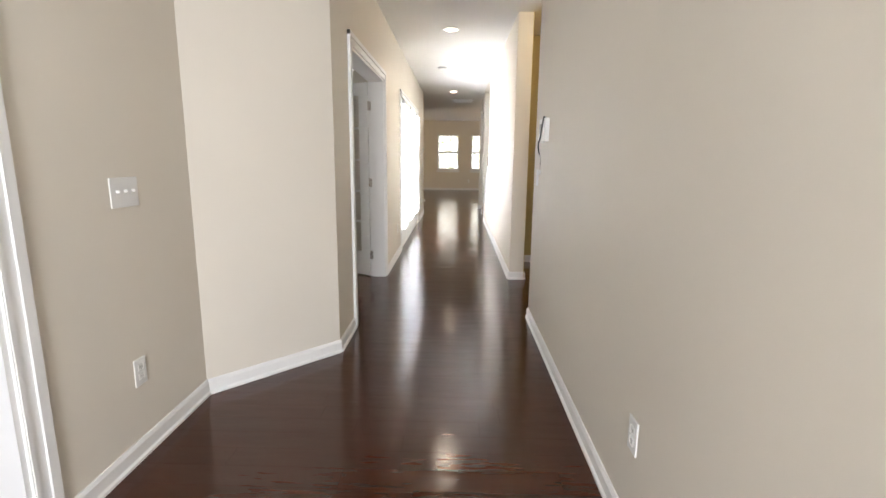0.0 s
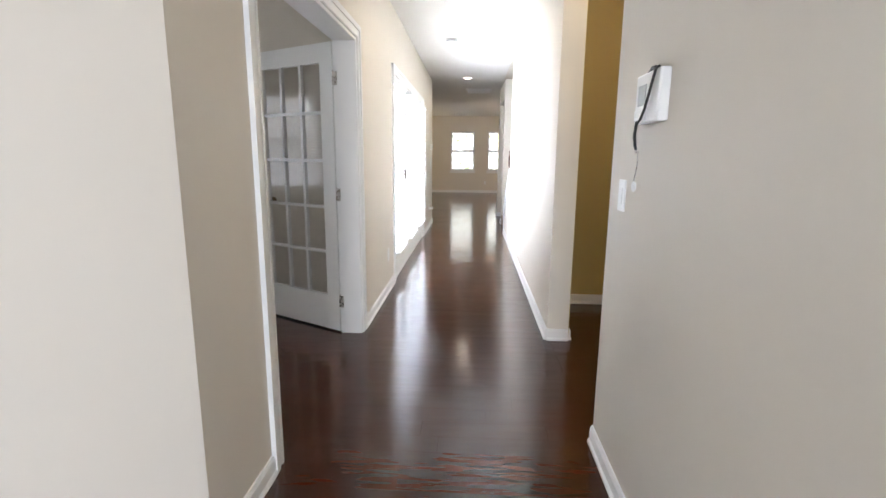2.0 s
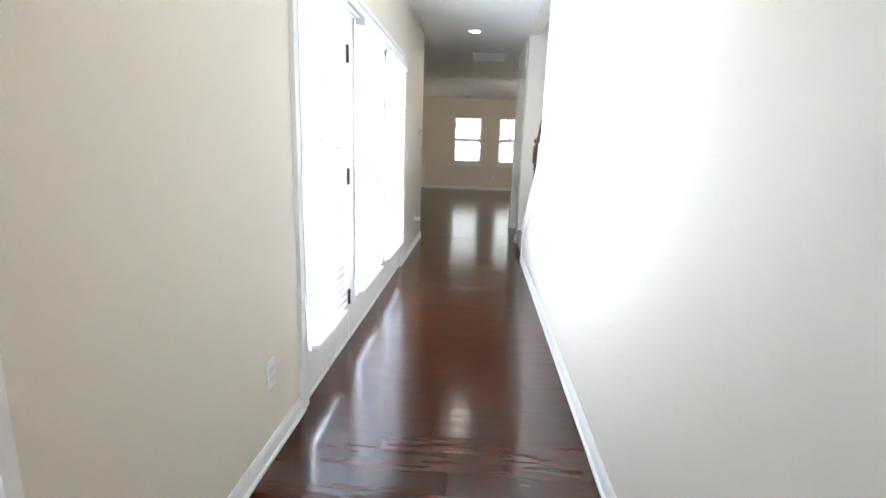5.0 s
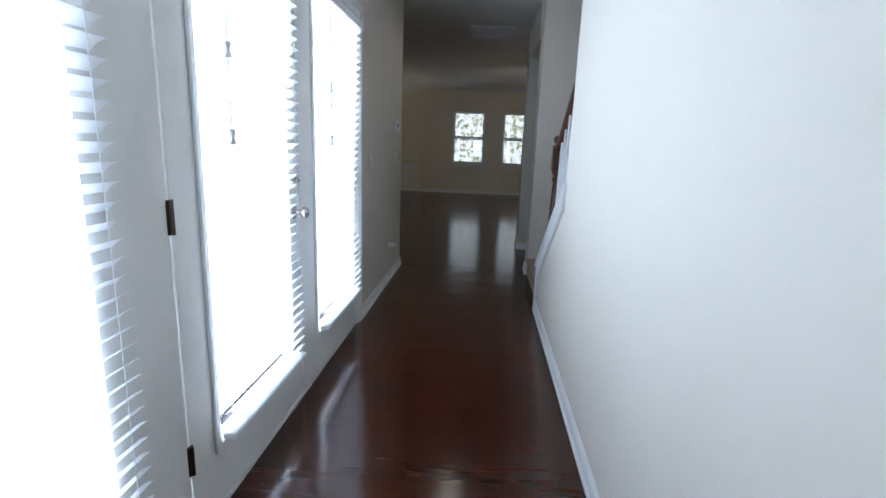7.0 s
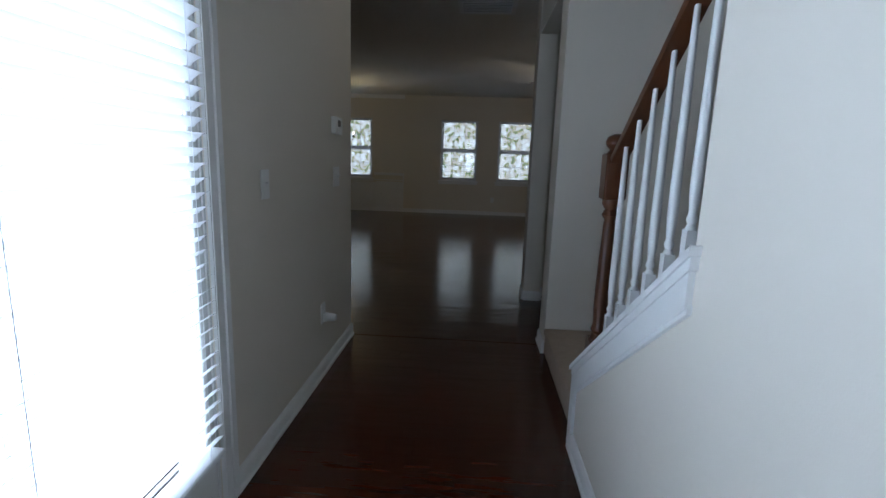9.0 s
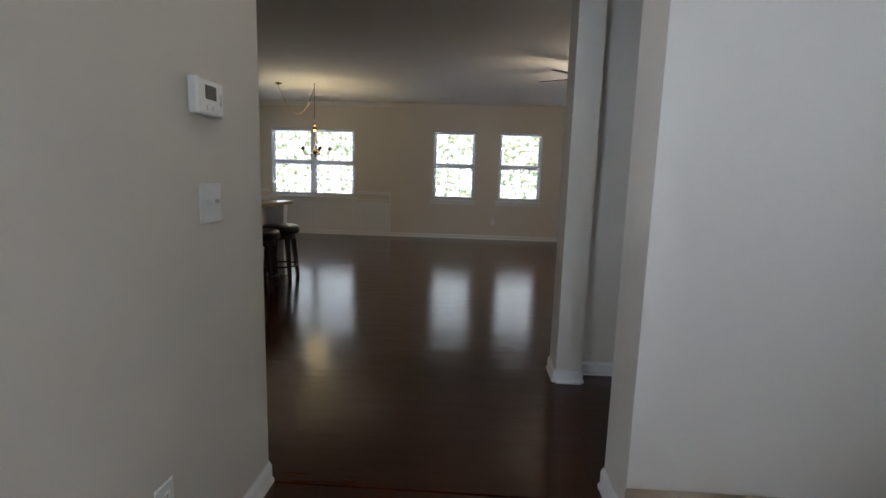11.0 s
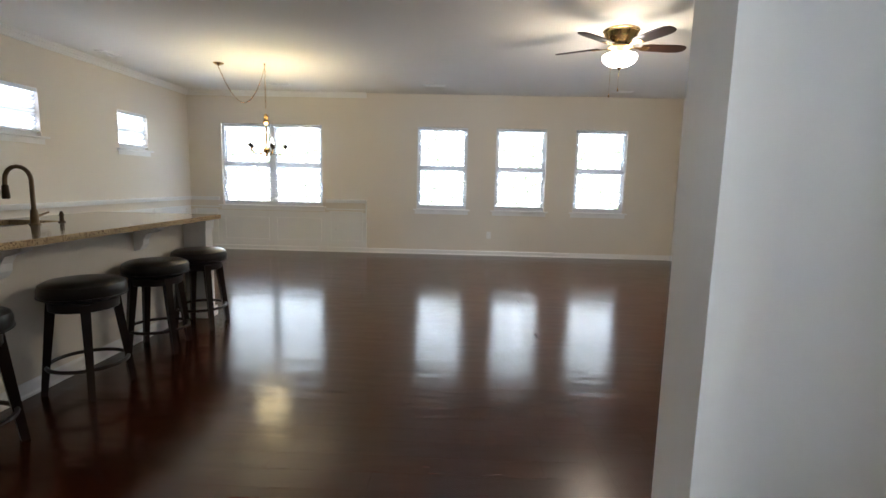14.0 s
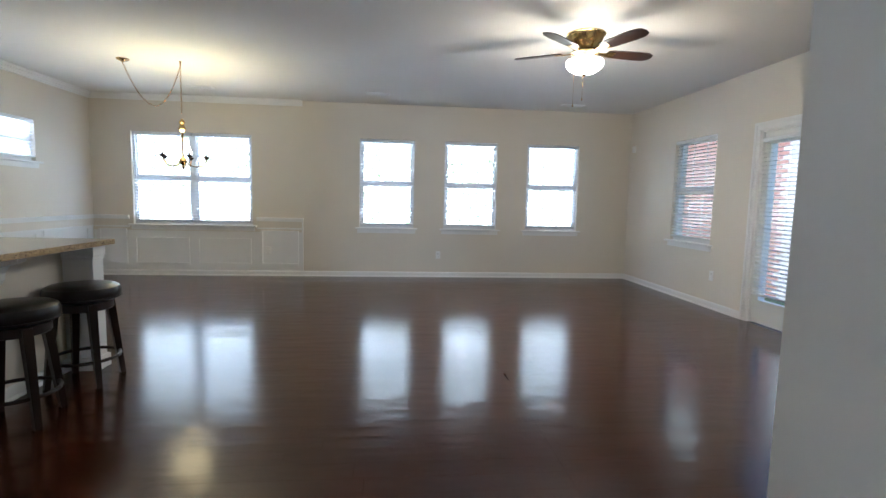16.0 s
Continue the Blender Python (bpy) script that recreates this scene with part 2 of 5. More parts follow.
def granite():
    m = material("speckled_granite", (0.42, 0.33, 0.20), 0.12, vary=0.55, scale=55, bump_scale=90)
    nt = m.node_tree
    b = nt.nodes["Principled BSDF"]
    vo = nt.nodes.new("ShaderNodeTexVoronoi")
    vo.inputs["Scale"].default_value = 170
    tc = nt.nodes.new("ShaderNodeTexCoord")
    nt.links.new(tc.outputs["Object"], vo.inputs["Vector"])
    rp = nt.nodes.new("ShaderNodeValToRGB")
    rp.color_ramp.elements[0].color, rp.color_ramp.elements[1].color = (0.10, 0.065, 0.04, 1), (0.48, 0.37, 0.21, 1)
    rp.color_ramp.elements[0].position, rp.color_ramp.elements[1].position = 0.05, 0.50
    sep = nt.nodes.new("ShaderNodeSeparateColor")
    nt.links.new(vo.outputs["Color"], sep.inputs[0])
    nt.links.new(sep.outputs[0], rp.inputs["Fac"])
    nt.links.new(rp.outputs["Color"], b.inputs["Base Color"])
    return m


M_GRANITE = granite()


# ---------------------------------------------------------------- mesh helpers
def box(bm, x0, y0, z0, x1, y1, z1, m=None):
    ret = bmesh.ops.create_cube(bm, size=1.0)
    t = Matrix.Translation(((x0 + x1) / 2, (y0 + y1) / 2, (z0 + z1) / 2)) @ Matrix.Diagonal((abs(x1 - x0), abs(y1 - y0), abs(z1 - z0), 1))
    bmesh.ops.transform(bm, matrix=(m @ t) if m else t, verts=ret["verts"])
    return ret["verts"]


def bevel_all(bm, w, seg=2):
    bmesh.ops.bevel(bm, geom=bm.edges[:], offset=w, segments=seg, affect="EDGES", profile=0.5)


def cyl(bm, p, q, r0, r1=None, n=16):
    p, q = Vector(p), Vector(q)
    r1 = r0 if r1 is None else r1
    d = q - p
    ret = bmesh.ops.create_cone(bm, cap_ends=True, segments=n, radius1=r0, radius2=r1, depth=d.length)
    m = Matrix.Translation((p + q) / 2) @ d.to_track_quat("Z", "Y").to_matrix().to_4x4()
    bmesh.ops.transform(bm, matrix=m, verts=ret["verts"])


def lathe(bm, profile, at=(0, 0, 0), n=24, m=None):
    """Turns (radius, height) pairs about the z axis."""
    rings = []
    base = Matrix.Translation(at) if m is None else m
    for r, z in profile:
        rings.append([bm.verts.new(base @ Vector((max(r, 1e-4) * math.cos(a), max(r, 1e-4) * math.sin(a), z))) for a in [2 * math.pi * i / n for i in range(n)]])
    for a, b in zip(rings, rings[1:]):
        for i in range(n):
            bm.faces.new((a[i], a[(i + 1) % n], b[(i + 1) % n], b[i]))
    bm.faces.new(rings[0][::-1])
    bm.faces.new(rings[-1])


def tube(bm, pts, r, n=8):
    """A round bar along points."""
    pts = [Vector(p) for p in pts]
    rings = []
    for i, p in enumerate(pts):
        d = (pts[min(i + 1, len(pts) - 1)] - pts[max(i - 1, 0)]).normalized()
        q = d.to_track_quat("Z", "Y")
        rr = r[i] if isinstance(r, (list, tuple)) else r
        rings.append([bm.verts.new(p + q @ Vector((rr * math.cos(a), rr * math.sin(a), 0))) for a in [2 * math.pi * k / n for k in range(n)]])
    for a, b in zip(rings, rings[1:]):
        best = min(range(n), key=lambda s: (a[0].co - b[s].co).length)
        for i in range(n):
            bm.faces.new((a[i], a[(i + 1) % n], b[(i + 1 + best) % n], b[(i + best) % n]))
    bm.faces.new(rings[0][::-1])
    bm.faces.new(rings[-1])


def smooth(ob, deg=40):
    for p in ob.data.polygons:
        p.use_smooth = True
    ob.data.set_sharp_from_angle(angle=radians(deg))
    return ob


def obj(name, bm, mat):
    bmesh.ops.recalc_face_normals(bm, faces=bm.faces)
    me = bpy.data.meshes.new(name)
    bm.to_mesh(me)
    bm.free()
    me.materials.append(mat)
    return new(name, me)


def part(name, bm, mat, parent, label="", soft=False):
    ob = obj(name, bm, mat)
    ob.parent = parent
    if soft:
        smooth(ob)
    if label:
        ob["label"] = label
    return ob


def thing(name, at, label, category, group="", rz=0.0, kind=""):
    ob = new(name)
    ob.empty_display_size = 0.1
    ob.matrix_basis = pose(*at, 0, 0, rz)
    return tagged(ob, label, category, group, kind)


def structure(name, bm, mat, label, category="", soft=False):
    ob = obj(name, bm, mat)
    if soft:
        smooth(ob)
    return tagged(ob, label, category or name.split("_")[0], kind="structure")


def bricks_of(axis, a0, a1, z0, z1, holes):
    """Splits a wall sheet into blocks round its openings."""
    cuts = sorted({a0, a1, *[h[0] for h in holes], *[h[1] for h in holes]})
    out = []
    for u0, u1 in zip(cuts, cuts[1:]):
        hs = sorted([(h[2], h[3]) for h in holes if h[0] <= u0 + 1e-6 and h[1] >= u1 - 1e-6])
        z = z0
        for h0, h1 in hs:
            if h0 > z + 1e-6:
                out.append((u0, u1, z, h0))
            z = h1
        if z < z1 - 1e-6:
            out.append((u0, u1, z, z1))
    return out


def wall(name, axis, p0, p1, a0, a1, label, holes=(), z0=0.0, z1=CEIL, mat=None):
    """A wall of thickness p0..p1; axis 'x': a plane of constant x that runs along y."""
    bm = bmesh.new()
    for u0, u1, v0, v1 in bricks_of(axis, a0, a1, z0, z1, holes):
        if axis == "x":
            box(bm, p0, u0, v0, p1, u1, v1)
        else:
            box(bm, u0, p0, v0, u1, p1, v1)
    return structure(name, bm, mat or M_WALL, label, "wall")


# ---------------------------------------------------------------- large structure
bm = bmesh.new()
box(bm, -5.2, -3.6, -0.25, 5.0, FAR + 0.3, -0.012)
structure("floor", bm, M_SUB, "dark reddish-brown glossy hardwood plank floor", "floor")

wall("wall_entry_right", "x", XR + 0.01, XR + 0.16, -3.15, 3.69, "cream painted hallway wall beside the entry")
wall("wall_partition", "x", XR - 0.01, XR + 0.14, 4.96, 8.95, "cream painted hallway wall lit white by the patio doors", z1=5.2)
wall("wall_entry_left", "x", -1.195, -1.045, -3.15, 2.29, "cream painted entry wall with switches", holes=[(-0.50, 1.20, 0, 2.06)])
bm = bmesh.new()
v = box(bm, 0, -0.12, 0, 0.852, 0, CEIL)
bmesh.ops.transform(bm, matrix=pose(-1.045, 2.285, 0, 0, 0, math.degrees(math.atan2(0.62, 0.585))) @ Matrix.Translation((0, 0.12, 0)), verts=v)
structure("wall_diagonal", bm, M_WALL, "white-lit cream painted diagonal wall", "wall")
wall("wall_hall_left", "x", XL - 0.15, XL, 2.905, 11.185, "cream painted hallway wall with glazed doors",
     holes=[(3.445, 5.0, 0, 2.06), (6.54, 9.375, 0, 2.08)])
wall("wall_office_far", "y", 5.49, 5.69, -4.6, XL - 0.15, "cream painted office wall with a blinded window", holes=[(-2.60, -1.675, 0.785, 2.16)])
wall("wall_office_left", "x", -4.75, -4.6, -0.5, 5.69, "cream painted office wall with a blinded window", holes=[(3.95, 4.88, 0.785, 2.16)])
wall("wall_office_near", "y", 1.21, 1.36, -4.6, -1.195, "cream painted office wall")
# unseen wall, its window opening is added to let the entry lamp in
wall("wall_entry_near", "y", -3.30, -3.15, -4.6, 1.06, "cream painted entry wall, unseen, with a window added for light", holes=[(-0.95, 0.75, 0.4, 2.5)])
wall("wall_entry_far_left", "x", -4.75, -4.6, -3.30, -0.5, "cream painted entry wall")
# alcove, warm lamp light is put into the ochre of its walls
wall("wall_alcove_far", "y", 5.88, 6., 1.04, 2.25, "alcove wall with dim yellow lamp light put into its colour", mat=M_OCHRE)
wall("wall_alcove_right", "x", 2.12, 2.27, 3.5, 5.88, "alcove wall with dim yellow lamp light put into its colour", mat=M_OCHRE)
wall("wall_alcove_left", "x", 1.0402, 1.046, 4.965, 5.88, "back of the hallway wall with yellow lamp light put into its colour", mat=M_OCHRE)
wall("wall_alcove_near", "y", 3.61, 3.69, 1.06, 2.12, "alcove wall with yellow lamp light put into its ochre colour", mat=M_OCHRE)
# stairwell
wall("wall_stair_right", "x", 2.02, 2.14, 6., 11.175, "pale painted stairwell wall", z1=5.2)
wall("wall_landing", "y", 11.02, 11.201, 1.06, 2.02, "pale painted wall at the stair landing", z1=5.2)
wall("wall_stub", "x", XR + 0.01, XR + 0.16, 11.02, 11.28, "cream painted short wall at the stair landing", z1=5.2)
wall("wall_stair_top", "x", XR - 0.01, XR + 0.14, 8.95, 11.02, "pale painted wall above the stair", z0=CEIL + 0.002, z1=5.2)
wall("wall_stair_near", "y", 6., 6.12, 1.04, 2.02, "pale painted stairwell wall", z1=5.2)
# recess with closet door and the post
wall("wall_recess_near", "y", 11.205, 11.28, 1.06, 1.57, "pale painted recess wall")
wall("wall_recess_right", "x", 1.57, 1.69, 11.205, 12.475, "pale painted recess wall with a white door", holes=[(11.515, 12.31, 0, 2.05)])
wall("wall_recess_far", "y", 12.475, 12.55, 1.045, 3.0, "pale painted recess wall")
wall("wall_post", "x", XR - 0.01, XR + 0.145, 12.315, 12.55, "cream painted wall end between hall and family room")
wall("wall_header", "x", XR + 0.0, XR + 0.14, 11.28, 12.315, "painted header over the recess opening", z0=2.36)
wall("wall_family_near", "y", 12.475, 12.55, 3.0, KX1, "cream painted family room wall")
# big room
wall("wall_far", "y", FAR, FAR + 0.18, KX0 - 0.15, KX1 + 0.15, "cream painted far wall with four bright windows",
     holes=[(-3.83, -2.09, 0.785, 2.165), (-0.465, 0.39, 0.785, 2.165), (0.865, 1.72, 0.785, 2.165), (2.20, 3.06, 0.785, 2.165)])
wall("wall_kitchen_left", "x", KX0 - 0.15, KX0, 11.046, FAR, "cream painted kitchen and dining wall with two small windows",
     holes=[(15.8, 16.4, 1.645, 2.165), (17.645, 18.275, 1.61, 2.13)])
wall("wall_kitchen_near", "y", 11.03, 11.185, KX0, XL - 0.15, "cream painted kitchen wall")
wall("wall_family_right", "x", KX1, KX1 + 0.18, 12.475, FAR, "pale painted family room wall with a window and glazed door",
     holes=[(17.21, 18.08, 0.77, 2.11), (15.63, 16.5, 0, 2.04)])

bm = bmesh.new()
box(bm, -4.75, -3.30, CEIL, 1.06, 5.98, CEIL + 0.12)
box(bm, 1.06, 3.5, CEIL, 2.27, 6., CEIL + 0.12)
box(bm, XL - 0.3, 5.98, CEIL, XR - 0.012, 11.03, CEIL + 0.12)
box(bm, KX0 - 0.15, 11.03, CEIL, KX1 + 0.2, FAR + 0.2, CEIL + 0.12)
box(bm, 0.8, 5.88, 5.2, 2.3, 11.359, 5.3)
structure("ceiling", bm, M_CEIL, "white textured flat ceiling", "ceiling")


# floor boards: the hall's boards are single pieces, the rest one sheet of boards
def boards(x0, x1, y0, y1, seed, width=0.127):
    rnd = random.Random(seed)
    out = []
    y = y0
    while y < y1 - 0.01:
        yy = min(y + width, y1)
        x = x0 - rnd.random() * 0.9
        while x < x1:
            ln = rnd.choice((0.6, 0.9, 1.2, 1.5))
            a, b = max(x, x0), min(x + ln, x1)
            if b - a > 0.02:
                out.append((a, y, b, yy))
            x += ln
        y = yy
    return out


# ---------------------------------------------------------------- trim
def base_run(p, q, inset=(0, 0), h=0.085, t=0.014, parent=None):
    """Baseboard from p to q (plan), on the left-hand side of that line."""
    p, q = Vector((*p, 0)), Vector((*q, 0))
    d = (q - p)
    ln = d.length
    bm = bmesh.new()
    prof = [(0, 0), (t + 0.008, 0), (t + 0.008, 0.014), (t, 0.022), (t, h - 0.016), (t * 0.45, h), (0, h)]
    a = [bm.verts.new((0, y, z)) for y, z in prof]
    b = [bm.verts.new((ln, y, z)) for y, z in prof]
    n = len(prof)
    for i in range(n):
        bm.faces.new((a[i], a[(i + 1) % n], b[(i + 1) % n], b[i]))
    bm.faces.new(a[::-1])
    bm.faces.new(b)
    m = Matrix.Translation(p) @ Matrix.Rotation(math.atan2(d.y, d.x), 4, "Z")
    bmesh.ops.transform(bm, matrix=m, verts=bm.verts)
    return structure("baseboard", bm, M_TRIM, "white painted moulded baseboard", "baseboard")


for p, q in [((XR + 0.01, -3.15), (XR + 0.01, 3.69)), ((XR + 0.01, 3.69), (1.06, 3.69)),
             ((1.04, 4.96), (XR - 0.01, 4.96)), ((XR - 0.01, 4.96), (XR - 0.01, 9.932)),
             ((-1.045, 2.285), (-1.045, 1.30)), ((XL, 2.905), (-1.045, 2.285)), ((XL, 3.36), (XL, 2.905)),
             ((XL, 6.45), (XL, 5.085)), ((XL, 11.185), (XL, 9.455)), ((XL - 0.15, 11.185), (XL, 11.185)),
             ((-0.61, 5.49), (-4.6, 5.49)),
             ((2.12, 5.88), (1.046, 5.88)), ((2.12, 3.81), (2.12, 5.88)), ((1.046, 5.88), (1.046, 4.965)),
             ((XR + 0.01, 11.02), (XR + 0.01, 11.28)), ((XR + 0.01, 11.28), (1.57, 11.28)),
             ((1.57, 12.475), (1.045, 12.475)), ((1.57, 12.395), (1.57, 12.475)),
             ((1.045, 12.475), (1.045, 12.315)), ((1.045, 12.315), (XR - 0.01, 12.315)), ((XR - 0.01, 12.315), (XR - 0.01, 12.55)),
             ((XR - 0.01, 12.55), (KX1, 12.55)), ((KX1, 12.55), (KX1, 15.545)), ((KX1, 16.585), (KX1, FAR)),
             ((KX1, FAR), (KX0, FAR)), ((KX0, FAR), (KX0, 15.12))]:
    # the run's left-hand side faces the room
    base_run(p, q)


def casing(name, axis, face, out, a0, a1, top, w=0.085, bottom=0.0, label="white painted moulded door casing"):
    """Door casing round an opening; out is +1 or -1, the side it stands proud of."""
    bm = bmesh.new()
    def slab(u0, u1, z0, z1, t):
        f0, f1 = sorted((face, face + out * t))
        if axis == "x":
            box(bm, f0, u0, z0, f1, u1, z1)
        else:
            box(bm, u0, f0, z0, u1, f1, z1)
    for s, e in ((a0, -1), (a1, 1)):
        slab(s, s + e * (w - 0.004), bottom, top + w - 0.004, 0.012)
        slab(s + e * w * 0.62, s + e * w, bottom, top + w + 0.001, 0.020)
        slab(s + e * 0.004, s + e * w * 0.22, bottom, top + w * 0.22, 0.016)
    slab(a0, a1, top, top + w - 0.005, 0.0118)
    slab(a0 - w, a1 + w, top + w * 0.62, top + w, 0.0205)
    slab(a0, a1, top + 0.004, top + w * 0.22, 0.0165)
    return structure(name, bm, M_TRIM, label, "door casing")


def jamb(name, axis, p0, p1, a0, a1, top, t=0.02, label="white painted door jamb"):
    bm = bmesh.new()
    for u0, u1, z0, z1 in ((a0, a0 + t, 0, top), (a1 - t, a1, 0, top), (a0 + t, a1 - t, top - t, top)):
        if axis == "x":
            box(bm, p0, u0, z0, p1, u1, z1)
        else:
            box(bm, u0, p0, z0, u1, p1, z1)
    return structure(name, bm, M_TRIM, label, "door jamb")


casing("trim_office_door", "x", XL, 1, 3.445, 5.0, 2.06)
jamb("trim_office_jamb", "x", XL - 0.15 - 0.002, XL + 0.003, 3.445, 5.0, 2.06)
casing("trim_patio_door", "x", XL, 1, 6.54, 9.375, 2.08, label="white painted patio door casing")
casing("trim_entry_opening", "x", -1.045, 1, -0.50, 1.20, 2.06, w=0.095)
jamb("trim_entry_jamb", "x", -1.197, -1.043, -0.50, 1.20, 2.06)
casing("trim_closet_door", "x", 1.57, -1, 11.515, 12.31, 2.05)
jamb("trim_closet_jamb", "x", 1.568, 1.69, 11.515, 12.31, 2.05)
casing("trim_family_door", "x", KX1, -1, 15.63, 16.5, 2.04)


# ---------------------------------------------------------------- doors
def lever_knob(parent, x, y, z, side, mat=M_STEEL):
    """Round door knob with rose and neck; side is the direction it sticks out, along y."""
    bm = bmesh.new()
    m = Matrix.Translation((x, y, z)) @ Matrix.Rotation(radians(-90 * side), 4, "X")
    lathe(bm, [(0.032, 0), (0.032, 0.006), (0.026, 0.010), (0.012, 0.012), (0.011, 0.034), (0.022, 0.040), (0.030, 0.052), (0.029, 0.064), (0.018, 0.071), (0.0, 0.072)], n=20, m=m)
    return part("knob", bm, mat, parent, "dark metal round knob", True)


def hinge_part(parent, x, y, z, mat=M_STEEL, label="satin nickel hinge"):
    bm = bmesh.new()
    cyl(bm, (x, y, z - 0.045), (x, y, z + 0.045), 0.007, n=10)
    cyl(bm, (x, y, z + 0.045), (x, y, z + 0.052), 0.0085, 0.003, n=10)
    box(bm, x - 0.034, y - 0.003, z - 0.044, x + 0.034, y + 0.001, z + 0.044)
    return part("hinge", bm, mat, parent, label, True)


# glazed interior door, ajar: leaf in local x from the hinge, thickness along y
def glazed_door(at, rz, w, h, label):
    d = thing("door_1", at, label, "door", rz=rz, kind="structure")
    st, top, bot, th = 0.115, 0.125, 0.27, 0.035
    bm = bmesh.new()
    for b in ((0, -th / 2, 0.012, st, th / 2, h), (w - st, -th / 2, 0.012, w, th / 2, h), (st, -th / 2, 0.012, w - st, th / 2, bot), (st, -th / 2, h - top, w - st, th / 2, h)):
        box(bm, *b)
    part("leaf", bm, M_DOOR, d)
    gx0, gx1, gz0, gz1 = st, w - st, bot, h - top
    for i in range(1, 3):
        x = gx0 + (gx1 - gx0) * i / 3
        bm = bmesh.new()
        box(bm, x - 0.011, -th / 2 + 0.004, gz0, x + 0.011, th / 2 - 0.004, gz1)
        part("muntin", bm, M_DOOR, d)
    for j in range(1, 5):
        z = gz0 + (gz1 - gz0) * j / 5
        bm = bmesh.new()
        box(bm, gx0, -th / 2 + 0.006, z - 0.011, gx1, th / 2 - 0.006, z + 0.011)
        part("muntin", bm, M_DOOR, d)
    for i in range(3):
        for j in range(5):
            bm = bmesh.new()
            x0, x1 = gx0 + (gx1 - gx0) * i / 3 + 0.011, gx0 + (gx1 - gx0) * (i + 1) / 3 - 0.011
            z0, z1 = gz0 + (gz1 - gz0) * j / 5 + 0.011, gz0 + (gz1 - gz0) * (j + 1) / 5 - 0.011
            box(bm, x0, -0.002, z0, x1, 0.002, z1)
            part("pane", bm, M_GLASS, d).visible_shadow = False
    for s in (1, -1):
        lever_knob(d, w - 0.06, s * th / 2, 0.93, s, M_FAUCET)
    for z in (0.24, 1.02, 1.80):
        hinge_part(d, -0.006, 0.012, z)
    return d


glazed_door((-0.615, 4.995, 0), 180 - 28.5, 0.835, 2.035, "white fifteen-pane glazed interior door standing ajar")


def hung_blind(at, rz, w, h, label, tilt=35, pitch=0.043, depth=0.048, group="window blinds", cords=2):
    """Horizontal blind: local x across, hangs from z = 0 down to -h; slats tilt about x."""
    b = thing("window_blind", at, label, "blind", group, rz)
    bm = bmesh.new()
    box(bm, 0, -0.03, -0.045, w, 0.03, 0)
    bevel_all(bm, 0.004, 1)
    part("headrail", bm, M_BLIND, b)
    bm = bmesh.new()
    v = []
    n = 6
    for i in range(n):
        u = (i / (n - 1) - 0.5) * depth
        s = 0.004 * (1 - (2 * u / depth) ** 2)
        v.append((bm.verts.new((0.004, u, s)), bm.verts.new((w - 0.004, u, s))))
    for a, c in zip(v, v[1:]):
        bm.faces.new((a[0], a[1], c[1], c[0]))
    bmesh.ops.recalc_face_normals(bm, faces=bm.faces)
    me = bpy.data.meshes.new("slat")
    bm.to_mesh(me)
    bm.free()
    me.materials.append(M_BLIND)
    count = int((h - 0.09) / pitch)
    for i in range(count):
        s = new("slat", me)
        s.parent = b
        s.matrix_basis = pose(0, 0, -0.07 - i * pitch, tilt)
    zb = -0.07 - count * pitch + 0.01
    bm = bmesh.new()
    box(bm, 0, -0.025, zb - 0.022, w, 0.025, zb)
    bevel_all(bm, 0.005, 1)
    part("bottom_rail", bm, M_BLIND, b)
    for k in range(cords):
        x = w * (0.12 + 0.76 * k / max(1, cords - 1))
        bm = bmesh.new()
        for yy in (-0.026, 0.026):
            cyl(bm, (x, yy, -0.04), (x, yy, zb), 0.0012, n=6)
        part("ladder_cord", bm, M_BLIND, b)
    return b


